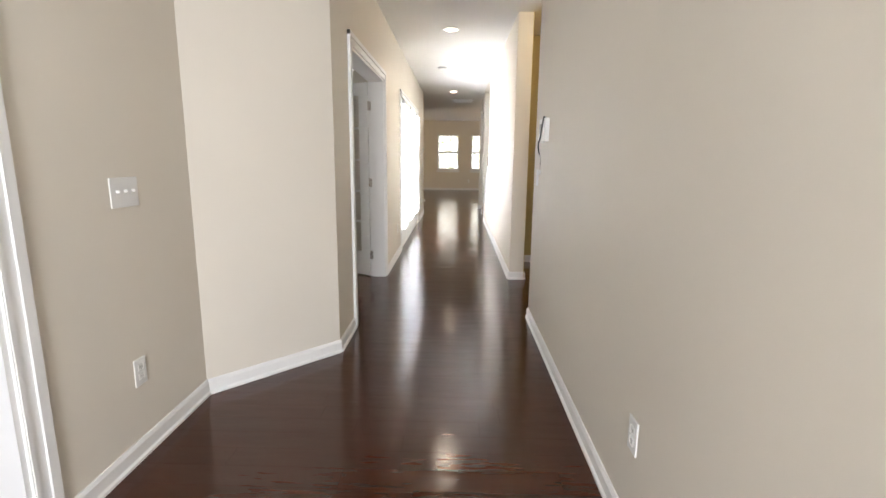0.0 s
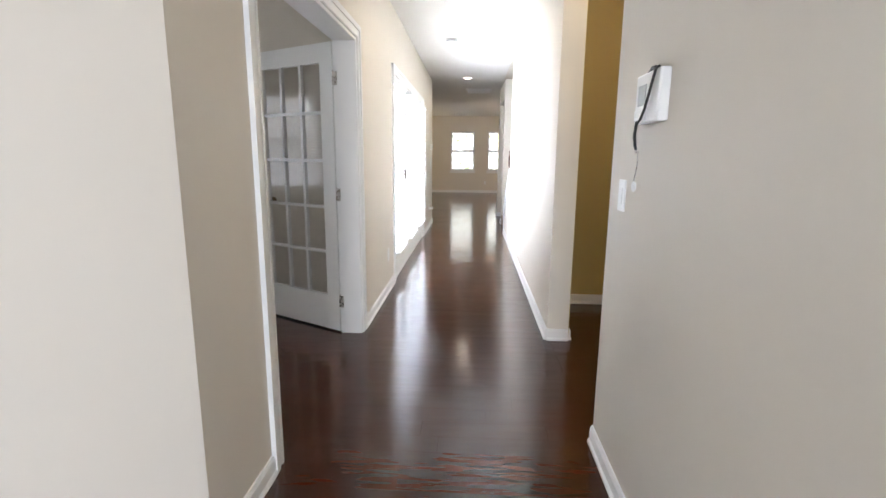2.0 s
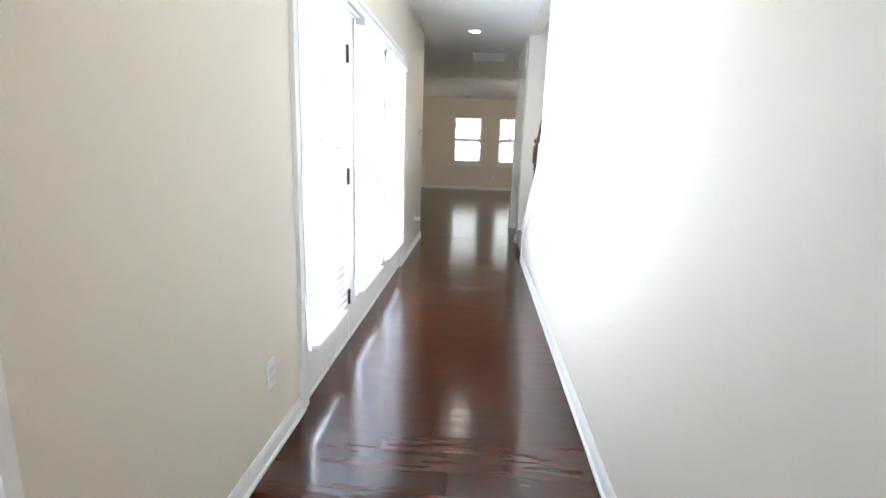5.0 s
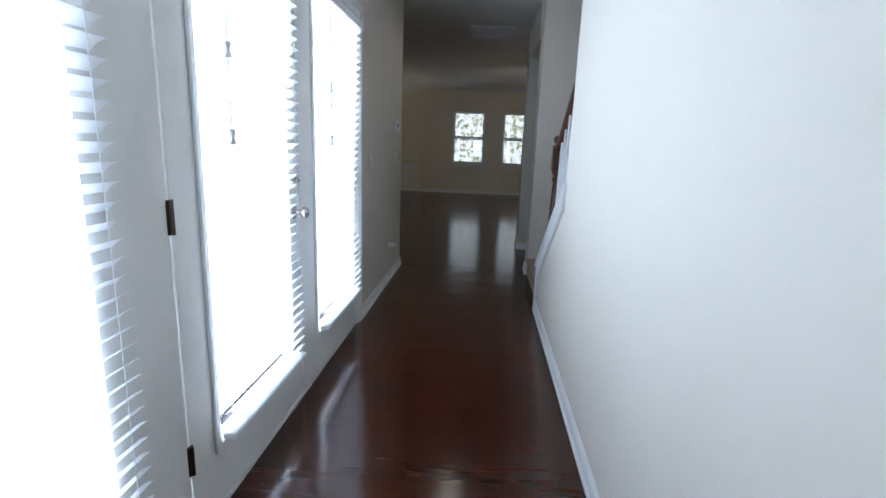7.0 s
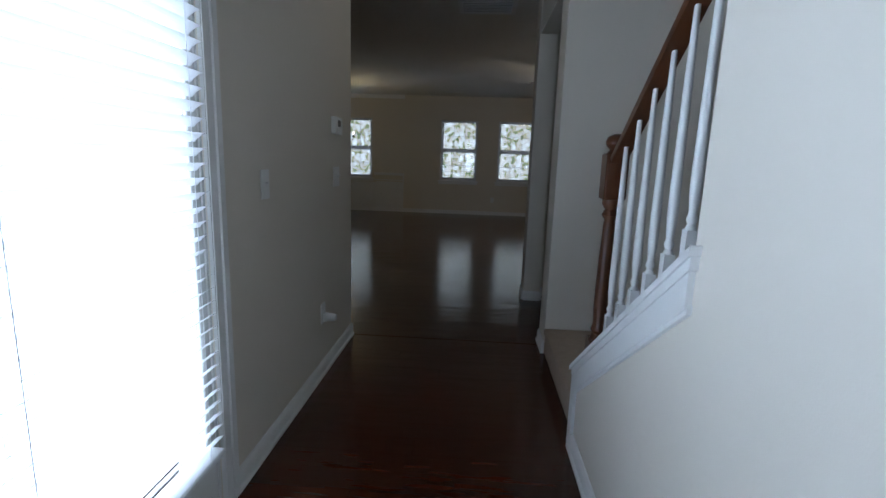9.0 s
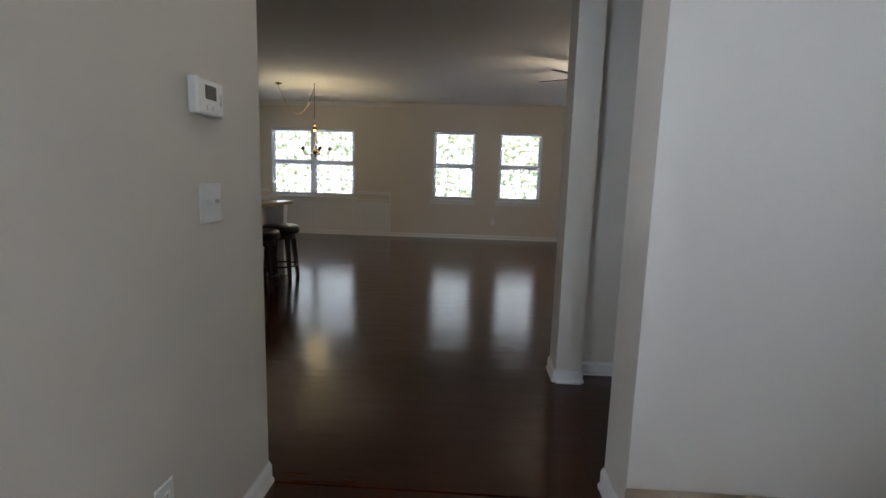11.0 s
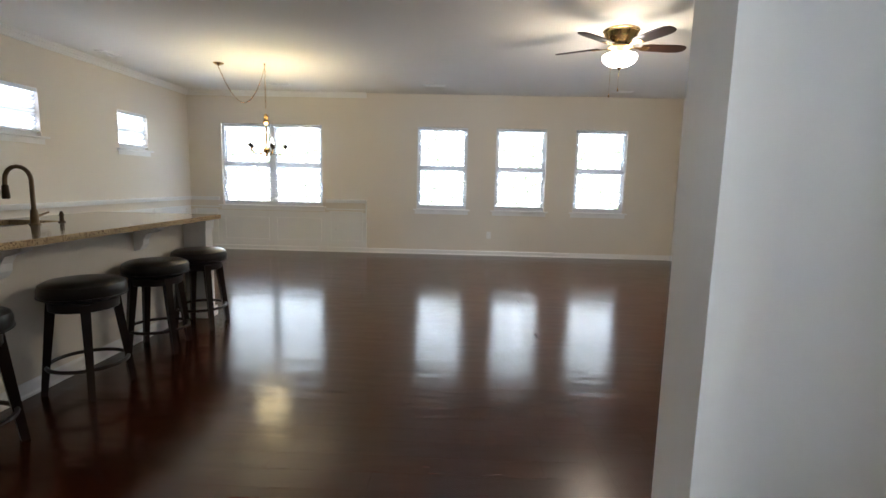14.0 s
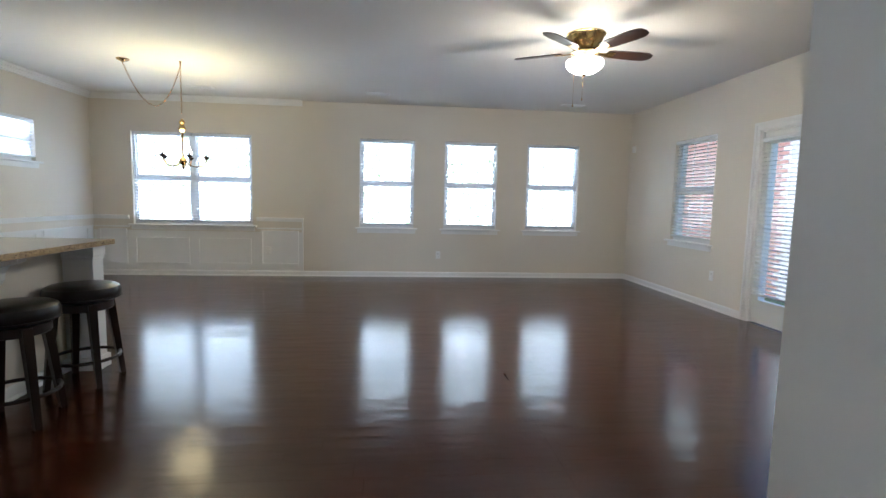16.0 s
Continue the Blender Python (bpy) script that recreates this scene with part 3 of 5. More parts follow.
# patio doors: a three-leaf white unit with blinds on every leaf
def patio_leaf(name, y0, y1, hinge_at, label, gl0, gl1, knob=None, category="door"):
    d = thing(name, (XL - 0.032, y0, 0), label, category, kind="structure")
    w = y1 - y0
    bm = bmesh.new()
    h = 2.05
    for b in ((-0.022, 0, 0.02, 0.022, gl0 - y0, h), (-0.022, gl1 - y0, 0.02, 0.022, w, h), (-0.022, gl0 - y0, 0.02, 0.022, gl1 - y0, 0.255), (-0.022, gl0 - y0, 2.0, 0.022, gl1 - y0, h)):
        box(bm, *b)
    part("leaf", bm, M_DOOR, d)
    bm = bmesh.new()
    a, c = gl0 - y0, gl1 - y0
    for b in ((0.022, a - 0.03, 0.225, 0.034, a, 2.03), (0.022, c, 0.225, 0.034, c + 0.03, 2.03), (0.022, a, 0.225, 0.034, c, 0.255), (0.022, a, 2.0, 0.034, c, 2.03)):
        box(bm, *b)
    bevel_all(bm, 0.004, 1)
    part("glazing_bead", bm, M_DOOR, d)
    bm = bmesh.new()
    box(bm, -0.004, a, 0.255, 0.004, c, 2.0)
    part("pane", bm, M_GLASS, d).visible_shadow = False
    if hinge_at is not None:
        for z in (0.30, 1.08, 1.80):
            bm = bmesh.new()
            box(bm, 0.020, hinge_at - y0 - 0.012, z - 0.05, 0.028, hinge_at - y0 + 0.012, z + 0.05)
            cyl(bm, (0.030, hinge_at - y0, z - 0.05), (0.030, hinge_at - y0, z + 0.05), 0.007, n=10)
            part("hinge", bm, M_BRONZE, d, "dark metal butt hinge")
    if knob is not None:
        for z, r in ((0.975, 1.0), (1.12, 0.8)):
            bm = bmesh.new()
            m = Matrix.Translation((0.022, knob - y0, z)) @ Matrix.Rotation(radians(90), 4, "Y")
            if r == 1.0:
                lathe(bm, [(0.034, 0), (0.034, 0.006), (0.026, 0.010), (0.012, 0.013), (0.011, 0.035), (0.022, 0.041), (0.029, 0.053), (0.028, 0.064), (0.018, 0.071), (0, 0.072)], m=m)
                part("knob", bm, M_STEEL, d, "satin nickel round knob", True)
            else:
                lathe(bm, [(0.031, 0), (0.031, 0.010), (0.026, 0.016), (0, 0.017)], m=m)
                box(bm, 0.030, knob - y0 - 0.022, z - 0.006, 0.052, knob - y0 + 0.022, z + 0.006)
                part("deadbolt", bm, M_STEEL, d, "satin nickel deadbolt thumb turn", True)
    return d


patio_leaf("door_2", 6.562, 7.36, None, "white fixed glazed panel beside the patio door", 6.601, 7.06)
patio_leaf("door_3", 7.37, 8.325, 7.367, "white glazed patio door leaf with nickel knob", 7.535, 8.19, knob=8.264)
patio_leaf("door_4", 8.34, 9.36, None, "white glazed patio door leaf behind a full blind", 8.56, 9.29)
bm = bmesh.new()
box(bm, XL - 0.15, 6.54, 0, XL - 0.005, 6.561, 2.08)
box(bm, XL - 0.15, 9.361, 0, XL - 0.005, 9.375, 2.08)
box(bm, XL - 0.15, 6.561, 2.052, XL - 0.005, 9.361, 2.08)
box(bm, XL - 0.15, 6.561, 0, XL - 0.004, 9.361, 0.019)
box(bm, XL - 0.034, 8.31, 0.02, XL - 0.018, 8.354, 2.05)
structure("trim_patio_frame", bm, M_TRIM, "white patio door frame and sill", "door frame")
for y0, y1 in ((6.575, 7.12), (7.52, 8.215), (8.541, 9.305)):
    hung_blind((XL + 0.036, y0, 2.035), 90, y1 - y0, 1.80, "white two-inch slat blind on the patio door, slats half open", tilt=-33, group="patio door blinds")

for pb in [o for o in bpy.data.objects if o.name.startswith("window_blind") and o.get("group") == "patio door blinds"]:
    for z in (-0.44, -0.70):
        bm = bmesh.new()
        cyl(bm, (0.075, -0.034, -0.04), (0.075, -0.034, z), 0.0012, n=6)
        lathe(bm, [(0.003, z), (0.011, z - 0.004), (0.007, z - 0.02), (0.006, z - 0.03), (0.012, z - 0.046), (0.011, z - 0.05), (0, z - 0.051)], at=(0.075, -0.034, 0), n=12)
        part("cord_tassel", bm, M_VINYL, pb, "small pale cord tassel", True)

# closet door in the recess, ajar slit at the hinge
d = thing("door_5", (1.635, 11.537, 0), "white panelled closet door, closed", "door", kind="structure")
bm = bmesh.new()
box(bm, 0, 0, 0.012, 0.035, 0.752, 2.025)
for z0, z1 in ((0.22, 0.85), (0.98, 1.86)):
    for y0, y1 in ((0.11, 0.34), (0.41, 0.64)):
        box(bm, -0.005, y0, z0, 0, y1, z1)
part("leaf", bm, M_DOOR, d)
for z in (0.24, 1.02, 1.80):
    bm = bmesh.new()
    cyl(bm, (-0.008, 0.756, z - 0.05), (-0.008, 0.756, z + 0.05), 0.008, n=10)
    box(bm, -0.006, 0.735, z - 0.045, -0.001, 0.778, z + 0.045)
    part("hinge", bm, M_BRONZE, d, "dark bronze hinge")
bm = bmesh.new()
lathe(bm, [(0.032, 0), (0.030, 0.008), (0.012, 0.012), (0.011, 0.03), (0.028, 0.045), (0.026, 0.06), (0, 0.066)], m=Matrix.Translation((0, 0.06, 0.93)) @ Matrix.Rotation(radians(-90), 4, "Y"))
part("knob", bm, M_BRONZE, d, "dark bronze round knob", True)

# glazed door to the porch
d = thing("door_6", (KX1 + 0.05, 15.645, 0), "white half-glazed porch door with a blind", "door", kind="structure")
bm = bmesh.new()
for b in ((-0.022, 0, 0.012, 0.022, 0.12, 2.02), (-0.022, 0.73, 0.012, 0.022, 0.85, 2.02), (-0.022, 0.12, 0.012, 0.022, 0.73, 0.26), (-0.022, 0.12, 1.90, 0.022, 0.73, 2.02)):
    box(bm, *b)
part("leaf", bm, M_DOOR, d)
bm = bmesh.new()
for b in ((-0.036, 0.09, 0.23, -0.022, 0.12, 1.93), (-0.036, 0.73, 0.23, -0.022, 0.76, 1.93), (-0.036, 0.12, 0.23, -0.022, 0.73, 0.26), (-0.036, 0.12, 1.90, -0.022, 0.73, 1.93)):
    box(bm, *b)
part("glazing_bead", bm, M_DOOR, d)
bm = bmesh.new()
box(bm, -0.003, 0.12, 0.26, 0.003, 0.73, 1.90)
part("pane", bm, M_GLASS, d).visible_shadow = False
for z in (0.25, 1.02, 1.80):
    bm = bmesh.new()
    cyl(bm, (-0.028, 0.858, z - 0.05), (-0.028, 0.858, z + 0.05), 0.008, n=10)
    box(bm, -0.026, 0.84, z - 0.045, -0.021, 0.872, z + 0.045)
    part("hinge", bm, M_BRONZE, d, "dark bronze hinge")
jamb("trim_porch_jamb", "x", KX1 + 0.001, KX1 + 0.18, 15.63, 16.5, 2.04)
hung_blind((KX1 - 0.03, 16.40, 1.95), -90, 0.66, 1.65, "white slat blind on the porch door", tilt=12, group="window blinds")


# ---------------------------------------------------------------- windows
def sash_window(name, w, h, m, label, mullion=False, lower_grid=True, depth=0.10, sill=True):
    """Local frame: x across, y outwards, z up from the opening's bottom; placed by m."""
    ob = new(name)
    ob.matrix_basis = m
    tagged(ob, label, "window", kind="structure")
    y0, y1 = depth - 0.05, depth
    bm = bmesh.new()
    f = 0.035
    for b in ((0, y0, 0, f, y1, h), (w - f, y0, 0, w, y1, h), (f, y0, 0, w - f, y1, f), (f, y0, h - f, w - f, y1, h)):
        box(bm, *b)
    part("window_frame", bm, M_VINYL, ob)
    bays = [(f, w - f)]
    if mullion:
        bm = bmesh.new()
        box(bm, w / 2 - 0.04, y0 - 0.005, f, w / 2 + 0.04, y1, h - f)
        part("mullion", bm, M_VINYL, ob)
        bays = [(f, w / 2 - 0.04), (w / 2 + 0.04, w - f)]
    for x0, x1 in bays:
        bm = bmesh.new()
        box(bm, x0, y0 + 0.003, h * 0.5 - 0.022, x1, y1 - 0.008, h * 0.5 + 0.022)
        part("meeting_rail", bm, M_VINYL, ob)
        for z0, z1, yy in ((f, h * 0.5 - 0.022, y0 + 0.012), (h * 0.5 + 0.022, h - f, y0 + 0.03)):
            bm = bmesh.new()
            for b in ((x0, yy - 0.008, z0, x0 + 0.028, yy + 0.012, z1), (x1 - 0.028, yy - 0.008, z0, x1, yy + 0.012, z1),
                      (x0 + 0.028, yy - 0.008, z0, x1 - 0.028, yy + 0.012, z0 + 0.028), (x0 + 0.028, yy - 0.008, z1 - 0.02, x1 - 0.028, yy + 0.012, z1)):
                box(bm, *b)
            part("sash", bm, M_VINYL, ob)
            bm = bmesh.new()
            box(bm, x0 + 0.028, yy, z0 + 0.028, x1 - 0.028, yy + 0.004, z1 - 0.02)
            part("pane", bm, M_GLASS, ob).visible_shadow = False
            bm = bmesh.new()
            xm, zm = (x0 + x1) / 2, (z0 + z1) / 2
            if lower_grid:
                for xx in (x0 + (x1 - x0) / 3, x0 + 2 * (x1 - x0) / 3):
                    box(bm, xx - 0.006, yy + 0.005, z0 + 0.02, xx + 0.006, yy + 0.011, z1 - 0.02)
                box(bm, x0 + 0.02, yy + 0.0045, zm - 0.006, x1 - 0.02, yy + 0.0115, zm + 0.006)
                part("grille", bm, M_VINYL, ob)
            else:
                bm.free()
    if sill:
        bm = bmesh.new()
        box(bm, -0.06, -0.055, -0.022, w + 0.06, -0.0005, 0.0)
        box(bm, 0.001, -0.0005, -0.02, w - 0.001, y0, 0.002)
        bevel_all(bm, 0.004, 1)
        part("window_sill", bm, M_TRIM, ob)
        bm = bmesh.new()
        box(bm, -0.03, -0.014, -0.085, w + 0.03, -0.001, -0.022)
        part("apron", bm, M_TRIM, ob)
    return ob


n = 0
for x0, x1, mul in ((-3.83, -2.09, True), (-0.465, 0.39, False), (0.865, 1.72, False), (2.20, 3.06, False)):
    n += 1
    sash_window("window_%d" % n, x1 - x0, 1.38, pose(x0, FAR, 0.785), "white vinyl double window with mullion" if mul else "white vinyl double-hung window with grilles", mul)
    bays = [(x0 + 0.02, (x0 + x1) / 2 - 0.01), ((x0 + x1) / 2 + 0.01, x1 - 0.02)] if mul else [(x0 + 0.015, x1 - 0.015)]
    for b0, b1 in bays:
        hung_blind((b0, FAR + 0.028, 2.16), 0, b1 - b0, 1.345, "white slat blind, slats open, in a living room window", tilt=4, pitch=0.046)
for y0, y1, z0, z1 in ((15.8, 16.4, 1.645, 2.165), (17.645, 18.275, 1.61, 2.13)):
    n += 1
    sash_window("window_%d" % n, y1 - y0, z1 - z0, pose(KX0, y0, z0, 0, 0, 90), "small white high window over the kitchen side", False, False)
    hung_blind((KX0 - 0.025, y0 + 0.01, z1 - 0.005), 90, y1 - y0 - 0.02, z1 - z0 - 0.01, "white slat blind in a small high window", tilt=-30)
n += 1
sash_window("window_%d" % n, 0.87, 1.34, pose(KX1, 18.08, 0.77, 0, 0, -90), "white vinyl double-hung window beside the porch door")
hung_blind((KX1 + 0.025, 18.07, 2.105), -90, 0.85, 1.31, "white slat blind, slats open, in the side window", tilt=24)
n += 1
sash_window("window_%d" % n, 0.925, 1.375, pose(-2.60, 5.49, 0.785), "white vinyl office window behind a blind", False, False)
hung_blind((-2.58, 5.518, 2.155), 0, 0.885, 1.345, "white slat blind in the office window, slats tilted open", tilt=-30)
n += 1
sash_window("window_%d" % n, 0.93, 1.375, pose(-4.6, 3.95, 0.785, 0, 0, 90), "white vinyl office side window behind a blind", False, False)
hung_blind((-4.628, 3.97, 2.155), 90, 0.89, 1.345, "white slat blind in the office side window, slats half closed", tilt=-50)
# unseen window, added to fill the opening in front of the entry lamp
n += 1
sash_window("window_%d" % n, 1.7, 2.1, pose(0.75, -3.15, 0.4, 0, 0, 180), "unseen white window added to light the entry", True, False)


# ---------------------------------------------------------------- staircase
def knee_z(y):
    return 0.374 + (9.95 - y) * 0.70


stair = thing("staircase", (0, 0, 0), "carpeted staircase rising from a low landing", "staircase")
bm = bmesh.new()
box(bm, XR + 0.012, 9.952, 0, 2.018, 11.018, 0.165)
box(bm, XR + 0.002, 9.952, 0.135, 2.018, 11.018, 0.182)
bevel_all(bm, 0.012, 2)
part("landing", bm, M_CARPET, stair, "beige carpeted landing", True)
for i in range(14):
    bm = bmesh.new()
    y1 = 9.95 - 0.257 * i
    z = 0.182 + 0.18 * (i + 1)
    box(bm, 1.045, y1 - 0.272, max(0, z - 0.36), 2.018, y1, z)
    box(bm, 1.045, y1 - 0.272, z - 0.035, 2.018, y1 + 0.022, z + 0.002)
    bevel_all(bm, 0.008, 1)
    part("step", bm, M_CARPET, stair)
# low wall under the balustrade
bm = bmesh.new()
ys = (8.95, 9.95)
prof = [(ys[0], 0), (ys[1], 0), (ys[1], knee_z(ys[1])), (ys[0], knee_z(ys[0]))]
a = [bm.verts.new((XR - 0.01, y, z)) for y, z in prof]
b = [bm.verts.new((XR + 0.14, y, z)) for y, z in prof]
bm.faces.new(a)
bm.faces.new(b[::-1])
for i in range(4):
    bm.faces.new((a[i], b[i], b[(i + 1) % 4], a[(i + 1) % 4]))
structure("wall_stair_low", bm, M_WALL, "cream painted low sloping wall below the balustrade", "wall")


def sloped(bm, x0, x1, y0, y1, d0, d1):
    """A bar that follows the low wall's slope, from d0 to d1 above it."""
    v = [bm.verts.new((x, y, knee_z(y) + d)) for x in (x0, x1) for y, d in ((y0, d0), (y1, d0), (y1, d1), (y0, d1))]
    for f in ((0, 1, 2, 3), (7, 6, 5, 4), (0, 4, 5, 1), (1, 5, 6, 2), (2, 6, 7, 3), (3, 7, 4, 0)):
        bm.faces.new([v[i] for i in f])


bm = bmesh.new()
sloped(bm, XR - 0.036, XR + 0.166, 8.919, 9.975, 0.0, 0.022)
sloped(bm, XR - 0.026, XR - 0.0105, 8.932, 9.95, -0.115, -0.001)
sloped(bm, XR - 0.030, XR - 0.0095, 8.923, 9.95, -0.030, -0.0005)
sloped(bm, XR - 0.022, XR - 0.0098, 8.927, 9.902, -0.128, -0.108)
box(bm, XR - 0.0255, 9.899, 0, XR - 0.0102, 9.95, knee_z(9.95) + 0.01)
box(bm, XR - 0.024, 9.95, 0, XR + 0.14, 9.966, knee_z(9.95) - 0.003)
structure("trim_stair", bm, M_TRIM, "white painted sloping cap and skirt on the stair wall", "trim")

rail = thing("stair_railing", (0, 0, 0), "oak handrail with newel post and white turned balusters", "railing")
RX = 0.985


def rail_z(y):
    return 1.278 + (9.986 - y) * 0.70


bm = bmesh.new()
sec = [(-0.030, -0.022), (0.030, -0.022), (0.034, 0.002), (0.026, 0.022), (0.010, 0.032), (-0.010, 0.032), (-0.026, 0.022), (-0.034, 0.002)]
r0 = [bm.verts.new((RX + u, 9.968, rail_z(9.968) + w)) for u, w in sec]
r1 = [bm.verts.new((RX + u, 8.952, rail_z(8.952) + w)) for u, w in sec]
for i in range(len(sec)):
    bm.faces.new((r0[i], r0[(i + 1) % 8], r1[(i + 1) % 8], r1[i]))
bm.faces.new(r0)
bm.faces.new(r1[::-1])
part("handrail", bm, M_OAK, rail, "reddish stained oak handrail", True)
bm = bmesh.new()
ny = 9.99
box(bm, RX - 0.046, ny - 0.046, 0.182, RX + 0.046, ny + 0.046, 0.52)
box(bm, RX - 0.046, ny - 0.046, 1.17, RX + 0.046, ny + 0.046, 1.37)
bevel_all(bm, 0.006, 1)
lathe(bm, [(0.040, 0.52), (0.030, 0.545), (0.038, 0.565), (0.030, 0.59), (0.034, 0.66), (0.032, 0.85), (0.025, 1.05), (0.023, 1.08), (0.036, 1.10), (0.024, 1.125), (0.038, 1.15), (0.038, 1.17)], at=(RX, ny, 0))
lathe(bm, [(0.038, 1.37), (0.026, 1.385), (0.042, 1.405), (0.046, 1.42), (0.038, 1.440), (0.018, 1.452), (0, 1.455)], at=(RX, ny, 0))
bmesh.ops.transform(bm, matrix=Matrix.Translation((0, 0, 0.182)) @ Matrix.Diagonal((1, 1, 0.963, 1)) @ Matrix.Translation((0, 0, -0.182)), verts=bm.verts)
part("newel_post", bm, M_OAK, rail, "turned reddish oak newel post", True)
for i in range(7):
    y = 9.855 - i * 0.1305
    zb, zt = knee_z(y) + 0.018, rail_z(y) - 0.018
    bm = bmesh.new()
    box(bm, RX - 0.016, y - 0.016, zb - 0.012, RX + 0.016, y + 0.016, zb + 0.20)
    lathe(bm, [(0.016, zb + 0.20), (0.010, zb + 0.215), (0.015, zb + 0.228), (0.010, zb + 0.245), (0.015, zb + 0.30), (0.0155, zb + 0.36), (0.011, zt - 0.15), (0.0085, zt)], at=(RX, y, 0), n=12)
    part("baluster", bm, M_TRIM, rail, "white turned baluster", True)


# ---------------------------------------------------------------- wall plates and small fixtures
def plate(name, m, label, category, toggles=1, w=0.075, kind="toggle"):
    """Wall plate: local x across, y out of the wall, z up, centre at the origin."""
    ob = new(name)
    ob.matrix_basis = m
    tagged(ob, label, category)
    bm = bmesh.new()
    box(bm, -w / 2, 0, -0.06, w / 2, 0.006, 0.06)
    bevel_all(bm, 0.0025, 2)
    part("plate", bm, M_PLASTIC, ob)
    for i in range(toggles):
        x = (i - (toggles - 1) / 2) * 0.046
        if kind == "toggle":
            bm = bmesh.new()
            box(bm, x - 0.005, 0.004, -0.012, x + 0.005, 0.0065, 0.012)
            box(bm, x - 0.004, 0.005, 0.000, x + 0.004, 0.020, 0.010)
            part("toggle", bm, M_PLASTIC, ob)
        elif kind == "rocker":
            bm = bmesh.new()
            box(bm, x - 0.016, 0.004, -0.033, x + 0.016, 0.009, 0.033)
            bevel_all(bm, 0.002, 1)
            part("rocker", bm, M_PLASTIC, ob)
        else:
            for z in (-0.02, 0.02):
                bm = bmesh.new()
                box(bm, x - 0.017, 0.004, z - 0.014, x + 0.017, 0.0075, z + 0.014)
                bevel_all(bm, 0.004, 2)
                s = part("socket", bm, M_PLASTIC, ob)
                bm = bmesh.new()
                for dx in (-0.006, 0.006):
                    box(bm, x + dx - 0.001, 0.0073, z - 0.003, x + dx + 0.001, 0.0078, z + 0.006)
                cyl(bm, (x, 0.0073, z - 0.008), (x, 0.0078, z - 0.008), 0.002, n=8)
                part("slot", bm, M_BLACK, s)
    return ob


def on_wall(axis, face, out, a, z):
    """Pose of a wall plate on a wall, facing the way out."""
    if axis == "x":
        return pose(face, a, z, 0, 0, -90 if out > 0 else 90)
    return pose(a, face, z, 0, 0, 180 if out < 0 else 0)


plate("light_switch", on_wall("x", -1.045, 1, 1.79, 1.14), "white triple toggle switch plate on the entry wall", "switch", 3, 0.165)
plate("outlet", on_wall("x", -1.045, 1, 1.765, 0.375), "white duplex outlet on the entry wall", "outlet", 1, kind="outlet")
plate("outlet", on_wall("x", XR + 0.01, -1, 1.35, 0.385), "white duplex outlet low on the hallway wall", "outlet", 1, kind="outlet")
plate("light_switch", on_wall("x", XR + 0.01, -1, 3.518, 1.15), "white rocker switch below the alarm keypad", "switch", 1, 0.078, "rocker")
plate("outlet", on_wall("x", XL, 1, 6.141, 0.36), "white duplex outlet beside the patio door", "outlet", 1, kind="outlet")
plate("outlet", on_wall("y", 5.49, -1, -1.62, 0.36), "white duplex outlet under the office window", "outlet", 1, kind="outlet")
plate("light_switch", on_wall("x", XL, 1, 9.807, 1.155), "white single toggle switch beside the patio door", "switch", 1)
plate("light_switch", on_wall("x", XL, 1, 10.823, 1.153), "white double toggle switch below the thermostat", "switch", 2, 0.12)
o = plate("outlet", on_wall("x", XL, 1, 10.533, 0.37), "white outlet with a small night light plugged in", "outlet", 1, kind="outlet")
bm = bmesh.new()
box(bm, -0.022, 0.008, -0.045, 0.022, 0.03, 0.0)
lathe(bm, [(0.024, 0), (0.024, 0.03), (0.018, 0.05), (0, 0.055)], m=Matrix.Translation((0, 0.03, -0.022)) @ Matrix.Rotation(radians(-90), 4, "X"))
part("night_light", bm, M_PLASTIC, o, "white round plug-in night light", True)
plate("outlet", on_wall("y", FAR, -1, 0.79, 0.36), "white duplex outlet on the far wall", "outlet", 1, kind="outlet")
plate("outlet", on_wall("y", FAR - 0.012, -1, -1.86, 0.40), "white duplex outlet in the wainscot", "outlet", 1, kind="outlet")
plate("outlet", on_wall("x", KX1, -1, 17.132, 0.40), "white duplex outlet below the side window", "outlet", 1, kind="outlet")
plate("light_switch", on_wall("x", KX0, 1, 15.694, 1.17), "white triple switch plate over the kitchen counter", "switch", 3, 0.165)

# thermostat
t = new("thermostat")
t.matrix_basis = on_wall("x", XL, 1, 10.80, 1.455) @ Matrix.Scale(1.12, 4)
tagged(t, "white digital thermostat with a grey display", "thermostat")
bm = bmesh.new()
box(bm, -0.062, 0, -0.045, 0.062, 0.028, 0.045)
bevel_all(bm, 0.006, 2)
part("body", bm, M_PLASTIC, t)
bm = bmesh.new()
box(bm, -0.022, 0.027, -0.006, 0.028, 0.0295, 0.028)
part("display", bm, M_BLACK, t, "dark grey display")
for dx, dz in ((0.018, -0.026), (-0.008, -0.026), (-0.046, 0.008), (-0.046, -0.008)):
    bm = bmesh.new()
    lathe(bm, [(0.007, 0), (0.007, 0.004), (0, 0.005)], m=Matrix.Translation((dx, 0.0275, dz)) @ Matrix.Rotation(radians(-90), 4, "X"), n=12)
    part("button", bm, M_PLASTIC, t)

